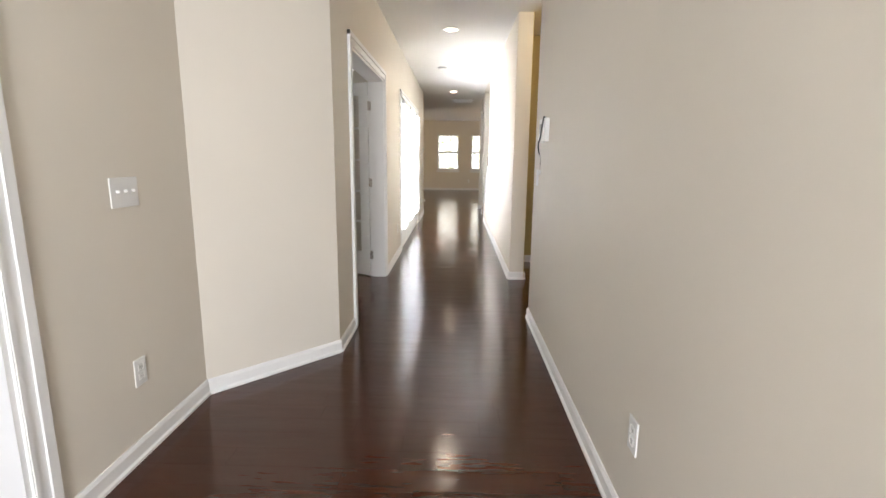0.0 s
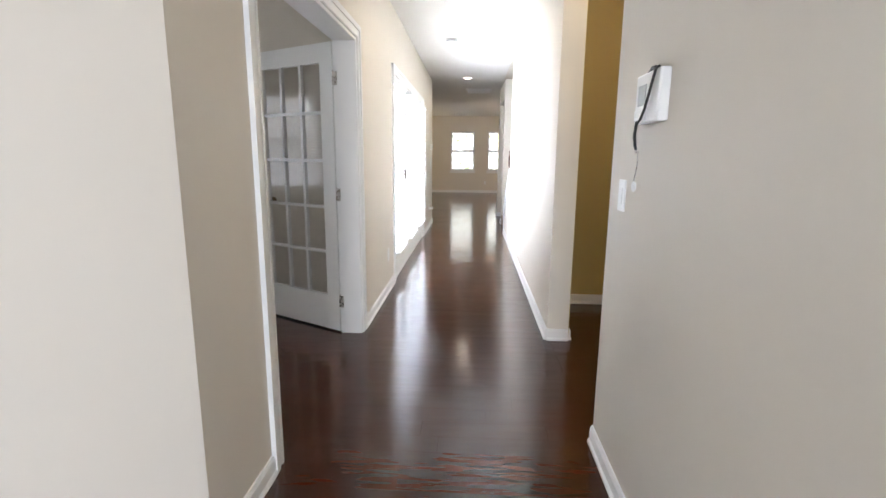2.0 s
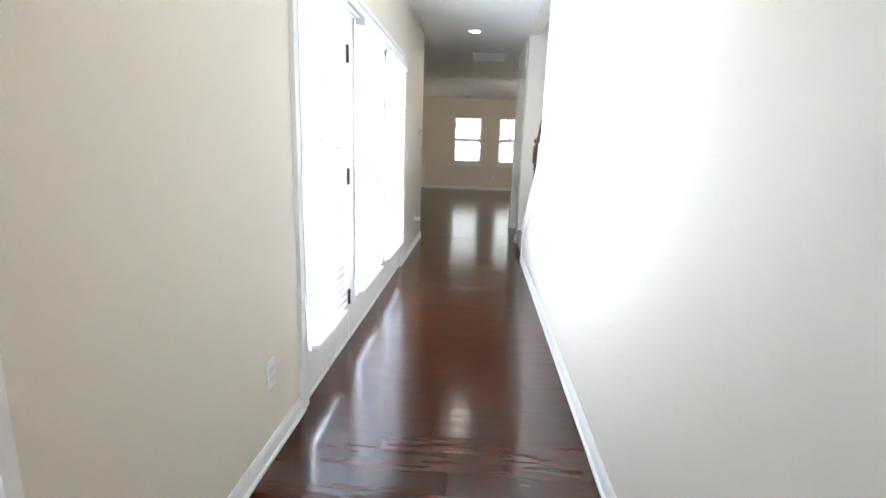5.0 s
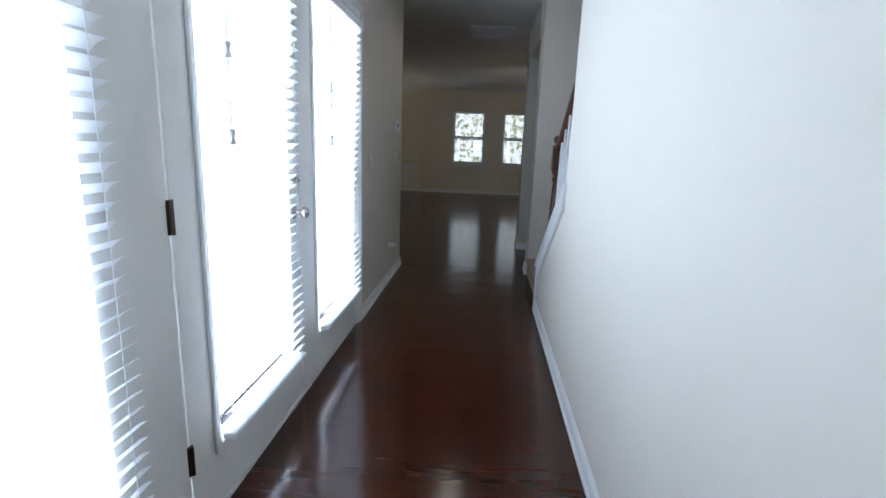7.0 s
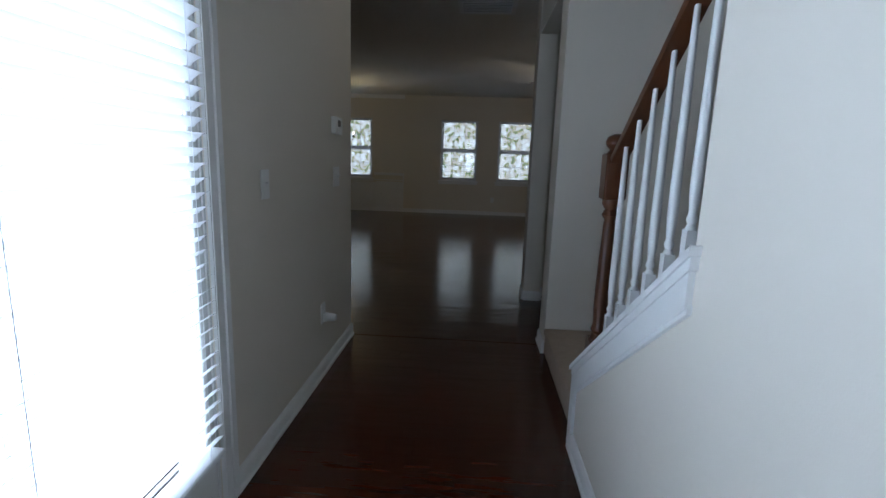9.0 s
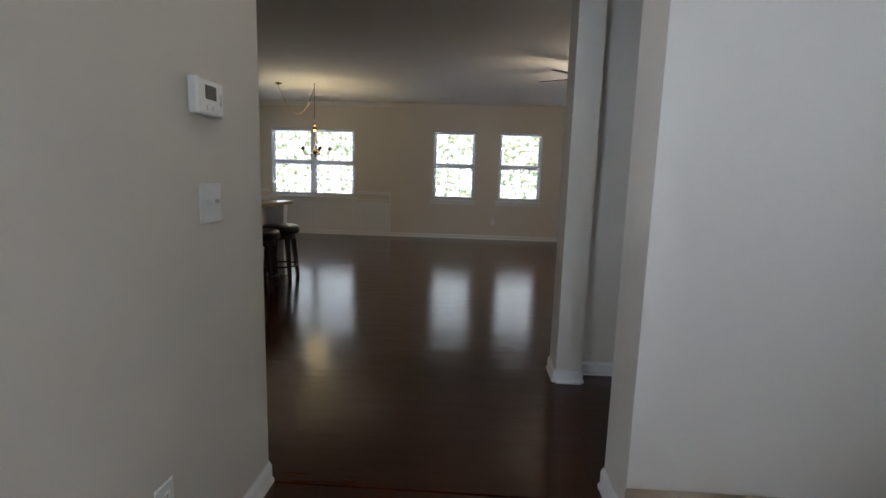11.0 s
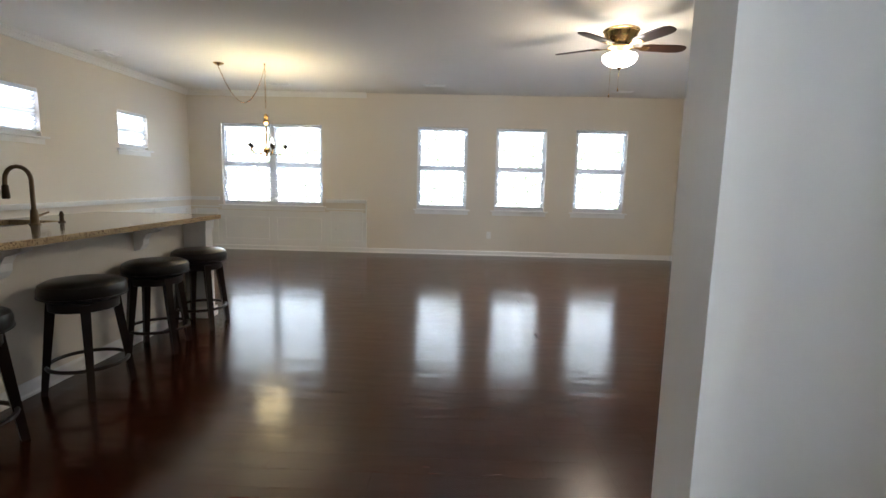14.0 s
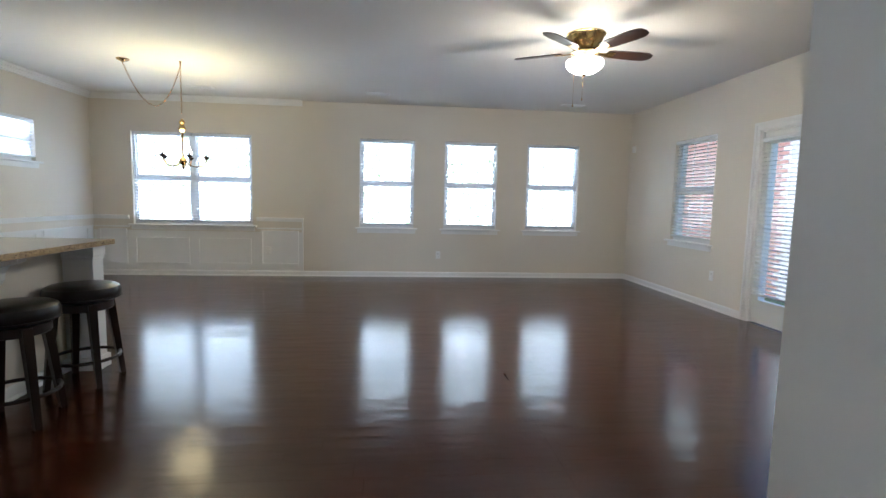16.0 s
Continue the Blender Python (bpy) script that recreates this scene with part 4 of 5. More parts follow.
# alarm keypad with a lanyard
k = new("alarm_keypad")
k.matrix_basis = on_wall("x", XR + 0.01, -1, 3.245, 1.478)
tagged(k, "white alarm keypad with grey screen on the hallway wall", "keypad")
bm = bmesh.new()
box(bm, -0.105, 0, -0.078, 0.105, 0.034, 0.078)
bevel_all(bm, 0.007, 2)
part("body", bm, M_PLASTIC, k)
bm = bmesh.new()
box(bm, 0.005, 0.033, -0.022, 0.075, 0.0355, 0.042)
part("display", bm, M_GREY, k, "grey green screen")
bm = bmesh.new()
box(bm, -0.012, 0.033, -0.068, 0.098, 0.037, -0.034)
bevel_all(bm, 0.002, 1)
part("cover", bm, M_PLASTIC, k)
for i in range(4):
    bm = bmesh.new()
    box(bm, 0.004 + i * 0.024, 0.0365, -0.058, 0.018 + i * 0.024, 0.039, -0.045)
    part("button", bm, M_PLASTIC, k)
ln = new("lanyard")
ln.matrix_basis = on_wall("x", XR + 0.01, -1, 3.245, 1.478)
tagged(ln, "black lanyard with white key tag draped over the keypad", "lanyard")
bm = bmesh.new()
tube(bm, [(0.06, 0.014, 0.080), (0.03, 0.018, 0.084), (-0.03, 0.016, 0.083), (-0.066, 0.026, 0.083), (-0.072, 0.038, 0.072), (-0.055, 0.041, 0.03), (-0.02, 0.042, -0.03), (0.015, 0.042, -0.065), (0.055, 0.043, -0.085), (0.07, 0.040, -0.12), (0.072, 0.03, -0.16)], 0.0045, 8)
tube(bm, [(0.02, 0.018, 0.083), (-0.01, 0.026, 0.088), (-0.05, 0.03, 0.084)], 0.005, 8)
tube(bm, [(0.04, 0.044, -0.07), (0.058, 0.043, -0.11), (0.073, 0.033, -0.15)], 0.005, 8)
part("strap", bm, M_BLACK, ln, "", True)
bm = bmesh.new()
tube(bm, [(0.072, 0.03, -0.155), (0.076, 0.022, -0.175), (0.082, 0.018, -0.205), (0.096, 0.016, -0.235), (0.110, 0.016, -0.265)], 0.0022, 6)
lathe(bm, [(0.007, -0.004), (0.007, 0.004)], at=(0.073, 0.025, -0.168), n=10)
part("clasp", bm, M_STEEL, ln, "small steel clasp and chain", True)
bm = bmesh.new()
lathe(bm, [(0.016, 0), (0.018, 0.003), (0.016, 0.007), (0, 0.008)], m=Matrix.Translation((0.115, 0.010, -0.285)) @ Matrix.Rotation(radians(-90), 4, "X"))
part("tag", bm, M_PLASTIC, ln, "round white key tag", True)

# corner sensor
s = new("wall_sensor")
s.matrix_basis = pose(KX1 - 0.002, 19.233, 2.12, 0, 0, 100)
tagged(s, "small white alarm sensor in the room corner", "sensor")
bm = bmesh.new()
box(bm, -0.03, 0, -0.05, 0.03, 0.035, 0.05)
bevel_all(bm, 0.008, 2)
part("body", bm, M_PLASTIC, s)
bm = bmesh.new()
box(bm, -0.02, 0.034, -0.035, 0.02, 0.0375, 0.005)
part("lens", bm, M_VINYL, s)


# ---------------------------------------------------------------- ceiling fittings
def can_light(x, y, label="round recessed ceiling light with white trim, lit"):
    c = thing("recessed_light", (x, y, CEIL), label, "ceiling light", "recessed lights")
    bm = bmesh.new()
    lathe(bm, [(0.095, 0.0), (0.095, -0.004), (0.085, -0.008), (0.070, -0.006), (0.066, 0.0)])
    part("trim_ring", bm, M_TRIM, c, "", True)
    bm = bmesh.new()
    lathe(bm, [(0.064, -0.004), (0.045, -0.010), (0, -0.012)])
    part("lens", bm, M_CANLIGHT, c, "", True)
    downlight((x, y, CEIL - 0.02), 11.0, (1.0, 0.86, 0.66))
    return c


for x, y in ((0.225, 5.64), (0.21, 10.87), (-3.40, 15.097)):
    can_light(x, y)
d = thing("smoke_detector", (0.05, 7.924, CEIL), "white round smoke detector on the hallway ceiling", "detector")
bm = bmesh.new()
lathe(bm, [(0.07, 0), (0.07, -0.012), (0.06, -0.034), (0.045, -0.038), (0, -0.040)])
part("body", bm, M_PLASTIC, d, "", True)
bm = bmesh.new()
lathe(bm, [(0.072, -0.014), (0.0715, -0.020), (0.068, -0.022)])
part("vent_ring", bm, M_GREY, d, "", True)


def grille(x0, y0, x1, y1, slats, along, label, dark=M_BLACK):
    g = thing("ceiling_vent", ((x0 + x1) / 2, (y0 + y1) / 2, CEIL), label, "vent", "ceiling vents")
    w, h = (x1 - x0) / 2, (y1 - y0) / 2
    f = 0.042 if w > 0.2 and h > 0.2 else 0.022
    bm = bmesh.new()
    for b in ((-w, -h, -0.010, -w + f, h, -0.0005), (w - f, -h, -0.010, w, h, -0.0005), (-w + f, -h, -0.010, w - f, -h + f, -0.0005), (-w + f, h - f, -0.010, w - f, h, -0.0005)):
        box(bm, *b)
    part("frame", bm, M_TRIM, g)
    # flat black sheet, the shade of the hollow duct put into its colour
    bm = bmesh.new()
    box(bm, -w + f, -h + f, -0.002, w - f, h - f, -0.0005)
    part("backing", bm, dark, g, "black sheet in place of the shaded duct behind the slats")
    for i in range(slats):
        bm = bmesh.new()
        if along == "x":
            y = -h + f + (2 * h - 2 * f) * (i + 0.5) / slats
            v = box(bm, -w + f, -0.006, -0.0006, w - f, 0.006, 0.0006)
            bmesh.ops.transform(bm, matrix=pose(0, y, -0.007, -40), verts=v)
        else:
            x = -w + f + (2 * w - 2 * f) * (i + 0.5) / slats
            v = box(bm, -0.006, -h + f, -0.0006, 0.006, h - f, 0.0006)
            bmesh.ops.transform(bm, matrix=pose(x, 0, -0.007, 0, 35), verts=v)
        part("slat", bm, M_TRIM, g)
    return g


grille(0.165, 12.28, 0.71, 12.98, 13, "x", "white slatted return air grille in the ceiling")
for x, y in ((-2.57, 18.725), (-0.16, 18.647), (2.72, 18.872)):
    grille(x - 0.17, y - 0.07, x + 0.17, y + 0.07, 7, "x", "white ceiling register above the windows")
grille(-4.10, 16.898, -3.96, 17.193, 7, "y", "white ceiling register beside the dining wall")

# ceiling fan with light
FX, FY = 1.735, 15.892
fan = thing("ceiling_fan", (FX, FY, CEIL), "brass flush-mount ceiling fan with lit glass bowl", "ceiling fan")
bm = bmesh.new()
lathe(bm, [(0.0, 0), (0.165, 0), (0.168, -0.012), (0.155, -0.020), (0.158, -0.030), (0.145, -0.055), (0.125, -0.095), (0.100, -0.120), (0.095, -0.135), (0.0, -0.136)], n=32)
part("motor_housing", bm, M_BRASS, fan, "polished antique brass motor housing", True)
bm = bmesh.new()
lathe(bm, [(0.06, -0.136), (0.115, -0.150), (0.118, -0.165), (0.08, -0.175), (0.06, -0.200), (0.075, -0.210), (0.08, -0.220), (0.07, -0.226), (0, -0.226)], n=32)
part("light_fitter", bm, M_BRASS, fan, "", True)
bm = bmesh.new()
lathe(bm, [(0.150, -0.226), (0.160, -0.240), (0.155, -0.270), (0.130, -0.300), (0.085, -0.325), (0.03, -0.338), (0, -0.339)], n=32)
part("glass_bowl", bm, M_BULB, fan, "glowing frosted glass bowl", True).visible_shadow = False
bm = bmesh.new()
lathe(bm, [(0.022, -0.336), (0.024, -0.342), (0.012, -0.352), (0.008, -0.362), (0, -0.365)], n=16)
part("finial", bm, M_BRASS, fan, "", True)
for dx, ln_ in ((0.05, 0.20), (-0.035, 0.26)):
    bm = bmesh.new()
    cyl(bm, (dx, 0.158, -0.215), (dx, 0.158, -0.30 - ln_), 0.0012, n=6)
    lathe(bm, [(0.003, -0.33 - ln_), (0.008, -0.32 - ln_), (0.003, -0.30 - ln_)], at=(dx, 0.158, 0), n=10)
    part("pull_chain", bm, M_BRASS, fan, "", True)
for i in range(5):
    a = radians(5 + 72 * i)
    m = Matrix.Rotation(a, 4, "Z") @ Matrix.Translation((0, 0, -0.150)) @ Matrix.Rotation(radians(-11), 4, "X")
    bm = bmesh.new()
    outline = [(0.20, -0.050), (0.26, -0.062), (0.48, -0.072), (0.58, -0.066), (0.625, -0.040), (0.635, 0.0), (0.625, 0.040), (0.58, 0.066), (0.48, 0.072), (0.26, 0.062), (0.20, 0.050)]
    lo = [bm.verts.new(m @ Vector((x, y, -0.004))) for x, y in outline]
    hi = [bm.verts.new(m @ Vector((x, y, 0.004))) for x, y in outline]
    bm.faces.new(lo[::-1])
    bm.faces.new(hi)
    for j in range(len(outline)):
        bm.faces.new((lo[j], lo[(j + 1) % len(outline)], hi[(j + 1) % len(outline)], hi[j]))
    bl = part("blade", bm, M_CABINET, fan, "dark walnut fan blade")
    bm = bmesh.new()
    v = box(bm, 0.09, -0.016, -0.012, 0.21, 0.016, -0.005)
    v += box(bm, 0.20, -0.040, -0.010, 0.27, 0.040, -0.0045)
    bmesh.ops.transform(bm, matrix=m, verts=v)
    part("blade_bracket", bm, M_BRASS, bl)
bulb((FX, FY, CEIL - 0.265), 30.0, (1.0, 0.74, 0.44), 0.13)

# swag chandelier
CX, CY = -2.285, 17.44
ch = thing("chandelier", (CX, CY, CEIL), "brass five-arm chandelier on a swagged chain", "chandelier")
bm = bmesh.new()
lathe(bm, [(0, 0), (0.065, 0), (0.062, -0.010), (0.03, -0.026), (0.008, -0.034), (0, -0.05)], at=(-0.60, 0, 0))
part("canopy", bm, M_BRASS, ch, "dark brass ceiling canopy", True)
bm = bmesh.new()
lathe(bm, [(0, 0), (0.014, 0), (0.010, -0.012), (0.004, -0.02), (0.004, -0.035), (0, -0.04)])
part("hook", bm, M_BRASS, ch, "", True)


def chain(bm, pts, link=0.034):
    """Links along a curve, turned a quarter from one to the next."""
    d, i = 0.0, 0
    pts = [Vector(p) for p in pts]
    seg = [(b - a).length for a, b in zip(pts, pts[1:])]
    total = sum(seg)
    while d < total:
        s, k = d, 0
        while k < len(seg) - 1 and s > seg[k]:
            s -= seg[k]
            k += 1
        p = pts[k].lerp(pts[k + 1], min(1, s / seg[k]))
        q = (pts[k + 1] - pts[k]).to_track_quat("Z", "Y").to_matrix().to_4x4() @ Matrix.Rotation(radians(90 * (i % 2)), 4, "Z")
        ring = [Matrix.Translation(p) @ q @ Vector((0.008 * math.cos(t_), 0, 0.021 * math.sin(t_))) for t_ in [2 * math.pi * j / 8 for j in range(9)]]
        tube(bm, ring, 0.0028, 5)
        d += link
        i += 1


bm = bmesh.new()
sw = [(-0.60 + 0.60 * u, 0, -0.05 - 0.50 * (1 - (2 * u - 1) ** 2) * (0.75 + 0.25 * u)) for u in [j / 16 for j in range(17)]]
chain(bm, sw)
part("swag_chain", bm, M_BRASS, ch)
bm = bmesh.new()
chain(bm, [(0, 0, -0.03), (0, 0, -0.56)])
part("chain", bm, M_BRASS, ch)
bm = bmesh.new()
lathe(bm, [(0.004, -0.56), (0.02, -0.575), (0.034, -0.60), (0.022, -0.625), (0.03, -0.645), (0.04, -0.675), (0.026, -0.70), (0.012, -0.71), (0.010, -0.98), (0.03, -1.0), (0.045, -1.03), (0.03, -1.06), (0.012, -1.075), (0.018, -1.10), (0.0, -1.13)], n=20)
bmesh.ops.translate(bm, verts=bm.verts, vec=(0, 0, -0.06))
part("column", bm, M_BRASS, ch, "", True)
for i in range(5):
    a = radians(20 + 72 * i)
    c, s_ = math.cos(a), math.sin(a)
    bm = bmesh.new()
    pts = [(r * c, r * s_, z) for r, z in ((0.025, -1.09), (0.07, -1.135), (0.13, -1.15), (0.19, -1.135), (0.225, -1.10), (0.235, -1.06))]
    tube(bm, pts, 0.006, 8)
    arm = part("arm", bm, M_BRASS, ch, "", True)
    bm = bmesh.new()
    lathe(bm, [(0.006, -1.065), (0.020, -1.055), (0.032, -1.035), (0.030, -1.030), (0.012, -1.032), (0.012, -1.0), (0.0, -0.999)], at=(0.235 * c, 0.235 * s_, 0), n=14)
    part("cup", bm, M_BRONZE, arm, "", True)
    bm = bmesh.new()
    lathe(bm, [(0.010, -1.0), (0.013, -0.985), (0.011, -0.965), (0.003, -0.945), (0, -0.944)], at=(0.235 * c, 0.235 * s_, 0), n=12)
    part("bulb", bm, M_BULB, arm, "small glowing candle bulb", True).visible_shadow = False
up = new("chandelier_light", bpy.data.lights.new("chandelier_light", "SPOT"))
up.data.energy, up.data.color, up.data.shadow_soft_size = 26.0, (1.0, 0.74, 0.34), 0.20
up.data.spot_size, up.data.spot_blend = radians(165), 0.8
bulb((CX, CY, CEIL - 0.78), 5.0, (1.0, 0.72, 0.30), 0.20)
up.matrix_world = look((CX, CY, CEIL - 0.90), (CX, CY + 0.001, CEIL))

# alcove lamp
al = thing("ceiling_lamp", (1.6, 4.5, CEIL), "small flush glass ceiling lamp in the alcove", "ceiling light")
bm = bmesh.new()
lathe(bm, [(0, 0), (0.13, 0), (0.13, -0.02), (0.12, -0.026), (0, -0.026)])
part("base", bm, M_BRASS, al, "", True)
bm = bmesh.new()
lathe(bm, [(0.118, -0.026), (0.115, -0.06), (0.08, -0.09), (0, -0.10)])
part("shade", bm, M_BULB, al, "", True).visible_shadow = False
bulb((1.6, 4.5, CEIL - 0.13), 3.4, (1.0, 0.70, 0.28), 0.08)


# ---------------------------------------------------------------- kitchen
bm = bmesh.new()
box(bm, -2.295, 12.75, 0, -2.145, 15.266, 0.875)
structure("wall_peninsula", bm, M_WALL, "cream painted low wall under the breakfast bar", "wall")
for y0, y1 in ((12.702, 12.854), (15.156, 15.275)):
    bm = bmesh.new()
    box(bm, -2.143, y0, 0, -1.945, y1, 0.872)
    box(bm, -2.143, y0 - 0.010, 0.80, -1.933, y1 + 0.010, 0.871)
    box(bm, -2.143, y0 - 0.006, 0.775, -1.938, y1 + 0.006, 0.80)
    box(bm, -2.143, y0 - 0.016, 0, -1.929, y1 + 0.016, 0.09)
    bevel_all(bm, 0.003, 1)
    structure("trim_bar_pilaster", bm, M_TRIM, "white panelled pilaster under the breakfast bar end", "trim")
base_run((-2.145, 15.148), (-2.145, 12.865))
for y in (13.427, 14.549):
    c = thing("bar_corbel", (-2.145, y, 0.873), "white scrolled bracket under the breakfast bar", "bracket", "bar brackets")
    bm = bmesh.new()
    prof = [(0, 0), (0.19, 0), (0.19, -0.03), (0.15, -0.045), (0.10, -0.06), (0.075, -0.10), (0.07, -0.14), (0.045, -0.175), (0.0, -0.19)]
    a = [bm.verts.new((x, -0.035, z)) for x, z in prof]
    b = [bm.verts.new((x, 0.035, z)) for x, z in prof]
    bm.faces.new(a)
    bm.faces.new(b[::-1])
    for i in range(len(prof)):
        bm.faces.new((a[i], b[i], b[(i + 1) % len(prof)], a[(i + 1) % len(prof)]))
    part("bracket", bm, M_TRIM, c)
# peninsula cabinets on the kitchen side
for i in range(4):
    y0 = 12.75 + i * 0.636
    c = thing("base_cabinet", (-2.295, y0, 0), "dark stained wooden kitchen base cabinet", "cabinet", "kitchen base cabinets")
    bm = bmesh.new()
    box(bm, -0.58, 0.002, 0.10, -0.002, 0.634, 0.874)
    box(bm, -0.52, 0.002, 0, -0.002, 0.634, 0.10)
    part("body", bm, M_CABINET, c)
    bm = bmesh.new()
    box(bm, -0.60, 0.02, 0.12, -0.581, 0.616, 0.68)
    box(bm, -0.604, 0.09, 0.19, -0.60, 0.546, 0.61)
    dr = part("door", bm, M_CABINET, c)
    bm = bmesh.new()
    cyl(bm, (-0.625, 0.06, 0.56), (-0.625, 0.06, 0.66), 0.005, n=8)
    part("handle", bm, M_STEEL, dr)
    bm = bmesh.new()
    box(bm, -0.60, 0.02, 0.70, -0.581, 0.616, 0.855)
    part("drawer", bm, M_CABINET, c)
ct = thing("worktop", (0, 0, 0.875), "speckled brown granite breakfast bar top with overhang", "worktop")
bm = bmesh.new()
for b in ((-2.97, 12.7, 0, -2.909, 15.3, 0.036), (-2.511, 12.7, 0, -1.875, 15.3, 0.036), (-2.909, 12.7, 0, -2.511, 13.583, 0.036), (-2.909, 14.343, 0, -2.511, 15.3, 0.036)):
    box(bm, *b)
bmesh.ops.remove_doubles(bm, verts=bm.verts, dist=0.0002)
part("slab", bm, M_GRANITE, ct)
sk = thing("kitchen_sink", (-2.71, 13.963, 0.875), "stainless steel undermount kitchen sink", "sink")
bm = bmesh.new()
for b in ((-0.199, -0.379, -0.18, -0.185, 0.379, 0.0), (0.185, -0.379, -0.18, 0.199, 0.379, 0.0), (-0.185, -0.379, -0.18, 0.185, -0.365, 0.0), (-0.185, 0.365, -0.18, 0.185, 0.379, 0.0), (-0.185, -0.365, -0.18, 0.185, 0.365, -0.17)):
    box(bm, *b)
part("basin", bm, M_STEEL, sk)
fc = thing("kitchen_faucet", (-2.45, 14.04, 0.911), "tall arched bronze pull-down kitchen faucet", "faucet")
bm = bmesh.new()
lathe(bm, [(0.032, 0), (0.032, 0.006), (0.024, 0.012), (0.022, 0.06), (0.020, 0.085), (0.015, 0.10), (0.0, 0.10)])
part("base", bm, M_FAUCET, fc, "", True)
bm = bmesh.new()
pts = [(0, 0, 0.08), (0, 0, 0.26)] + [(-0.085 + 0.085 * math.cos(t_), 0, 0.28 + 0.085 * math.sin(t_)) for t_ in [math.pi * j / 10 for j in range(0, 11)]] + [(-0.172, 0, 0.25)]
tube(bm, pts, 0.013, 12)
part("spout", bm, M_FAUCET, fc, "brushed bronze arched spout", True)
bm = bmesh.new()
lathe(bm, [(0.014, 0.25), (0.018, 0.24), (0.022, 0.17), (0.018, 0.16), (0, 0.16)], at=(-0.172, 0, 0))
part("spray_head", bm, M_BRONZE, fc, "", True)
bm = bmesh.new()
tube(bm, [(0, 0.02, 0.055), (0, 0.05, 0.06), (0.0, 0.11, 0.075)], [0.011, 0.008, 0.006], 10)
part("lever", bm, M_FAUCET, fc, "", True)
bm = bmesh.new()
lathe(bm, [(0.022, 0), (0.022, 0.006), (0.013, 0.012), (0.012, 0.04), (0.016, 0.05), (0.006, 0.075), (0, 0.076)])
sp = thing("soap_dispenser", (-2.45, 14.25, 0.911), "bronze soap dispenser beside the faucet", "dispenser")
part("body", bm, M_BRONZE, sp, "", True)

# cabinets on the side wall
for i in range(5):
    y0 = 11.60 + i * 0.70
    if i == 3:
        r = thing("kitchen_range", (KX0, y0, 0), "black kitchen range with a flat cooktop", "range")
        bm = bmesh.new()
        box(bm, 0.0, 0.004, 0.0, 0.64, 0.696, 0.90)
        part("body", bm, M_BLACK, r)
        bm = bmesh.new()
        box(bm, 0.0, 0.002, 0.90, 0.66, 0.698, 0.935)
        bevel_all(bm, 0.004, 1)
        part("cooktop", bm, M_BLACK, r, "black glass cooktop")
        bm = bmesh.new()
        box(bm, 0.641, 0.06, 0.20, 0.65, 0.64, 0.68)
        od = part("oven_door", bm, M_GREY, r)
        bm = bmesh.new()
        cyl(bm, (0.68, 0.08, 0.72), (0.68, 0.62, 0.72), 0.009, n=8)
        part("handle", bm, M_STEEL, od)
        continue
    c = thing("base_cabinet", (KX0, y0, 0), "dark stained wooden kitchen base cabinet", "cabinet", "kitchen base cabinets")
    bm = bmesh.new()
    box(bm, 0.001, 0.002, 0.10, 0.60, 0.698, 0.874)
    box(bm, 0.001, 0.002, 0, 0.53, 0.698, 0.10)
    part("body", bm, M_CABINET, c)
    bm = bmesh.new()
    box(bm, 0.601, 0.02, 0.12, 0.62, 0.68, 0.68)
    box(bm, 0.62, 0.09, 0.19, 0.624, 0.61, 0.61)
    dr = part("door", bm, M_CABINET, c)
    bm = bmesh.new()
    cyl(bm, (0.645, 0.06, 0.56), (0.645, 0.06, 0.66), 0.005, n=8)
    part("handle", bm, M_STEEL, dr)
    bm = bmesh.new()
    box(bm, 0.601, 0.02, 0.70, 0.62, 0.68, 0.855)
    part("drawer", bm, M_CABINET, c)
for y0, y1 in ((11.60, 13.698), (14.402, 15.10)):
    w = thing("worktop", (KX0, 0, 0.875), "speckled brown granite kitchen worktop", "worktop")
    bm = bmesh.new()
    box(bm, 0.001, y0, 0, 0.64, y1, 0.036)
    bevel_all(bm, 0.004, 1)
    part("slab", bm, M_GRANITE, w)
    bm = bmesh.new()
    box(bm, 0.001, y0, 0.036, 0.021, y1, 0.137)
    part("backsplash", bm, M_GRANITE, w)
for i in range(5):
    y1 = 15.09 - i * 0.70
    c = thing("wall_cabinet", (KX0, y1 - 0.70, 1.385), "dark stained wooden wall cabinet with crown", "cabinet", "kitchen wall cabinets")
    bm = bmesh.new()
    box(bm, 0.001, 0.001, 0, 0.32, 0.699, 0.92)
    part("body", bm, M_CABINET, c)
    bm = bmesh.new()
    box(bm, 0.321, 0.012, 0.012, 0.34, 0.688, 0.908)
    box(bm, 0.34, 0.012, 0.012, 0.346, 0.075, 0.908)
    box(bm, 0.34, 0.625, 0.012, 0.346, 0.688, 0.908)
    box(bm, 0.34, 0.075, 0.012, 0.346, 0.625, 0.075)
    box(bm, 0.34, 0.075, 0.845, 0.346, 0.625, 0.908)
    part("door", bm, M_CABINET, c)
    bm = bmesh.new()
    box(bm, 0.001, -0.0, 0.921, 0.345, 0.70, 0.955)
    box(bm, 0.001, -0.0, 0.955, 0.375, 0.70, 0.985)
    part("crown", bm, M_CABINET, c)


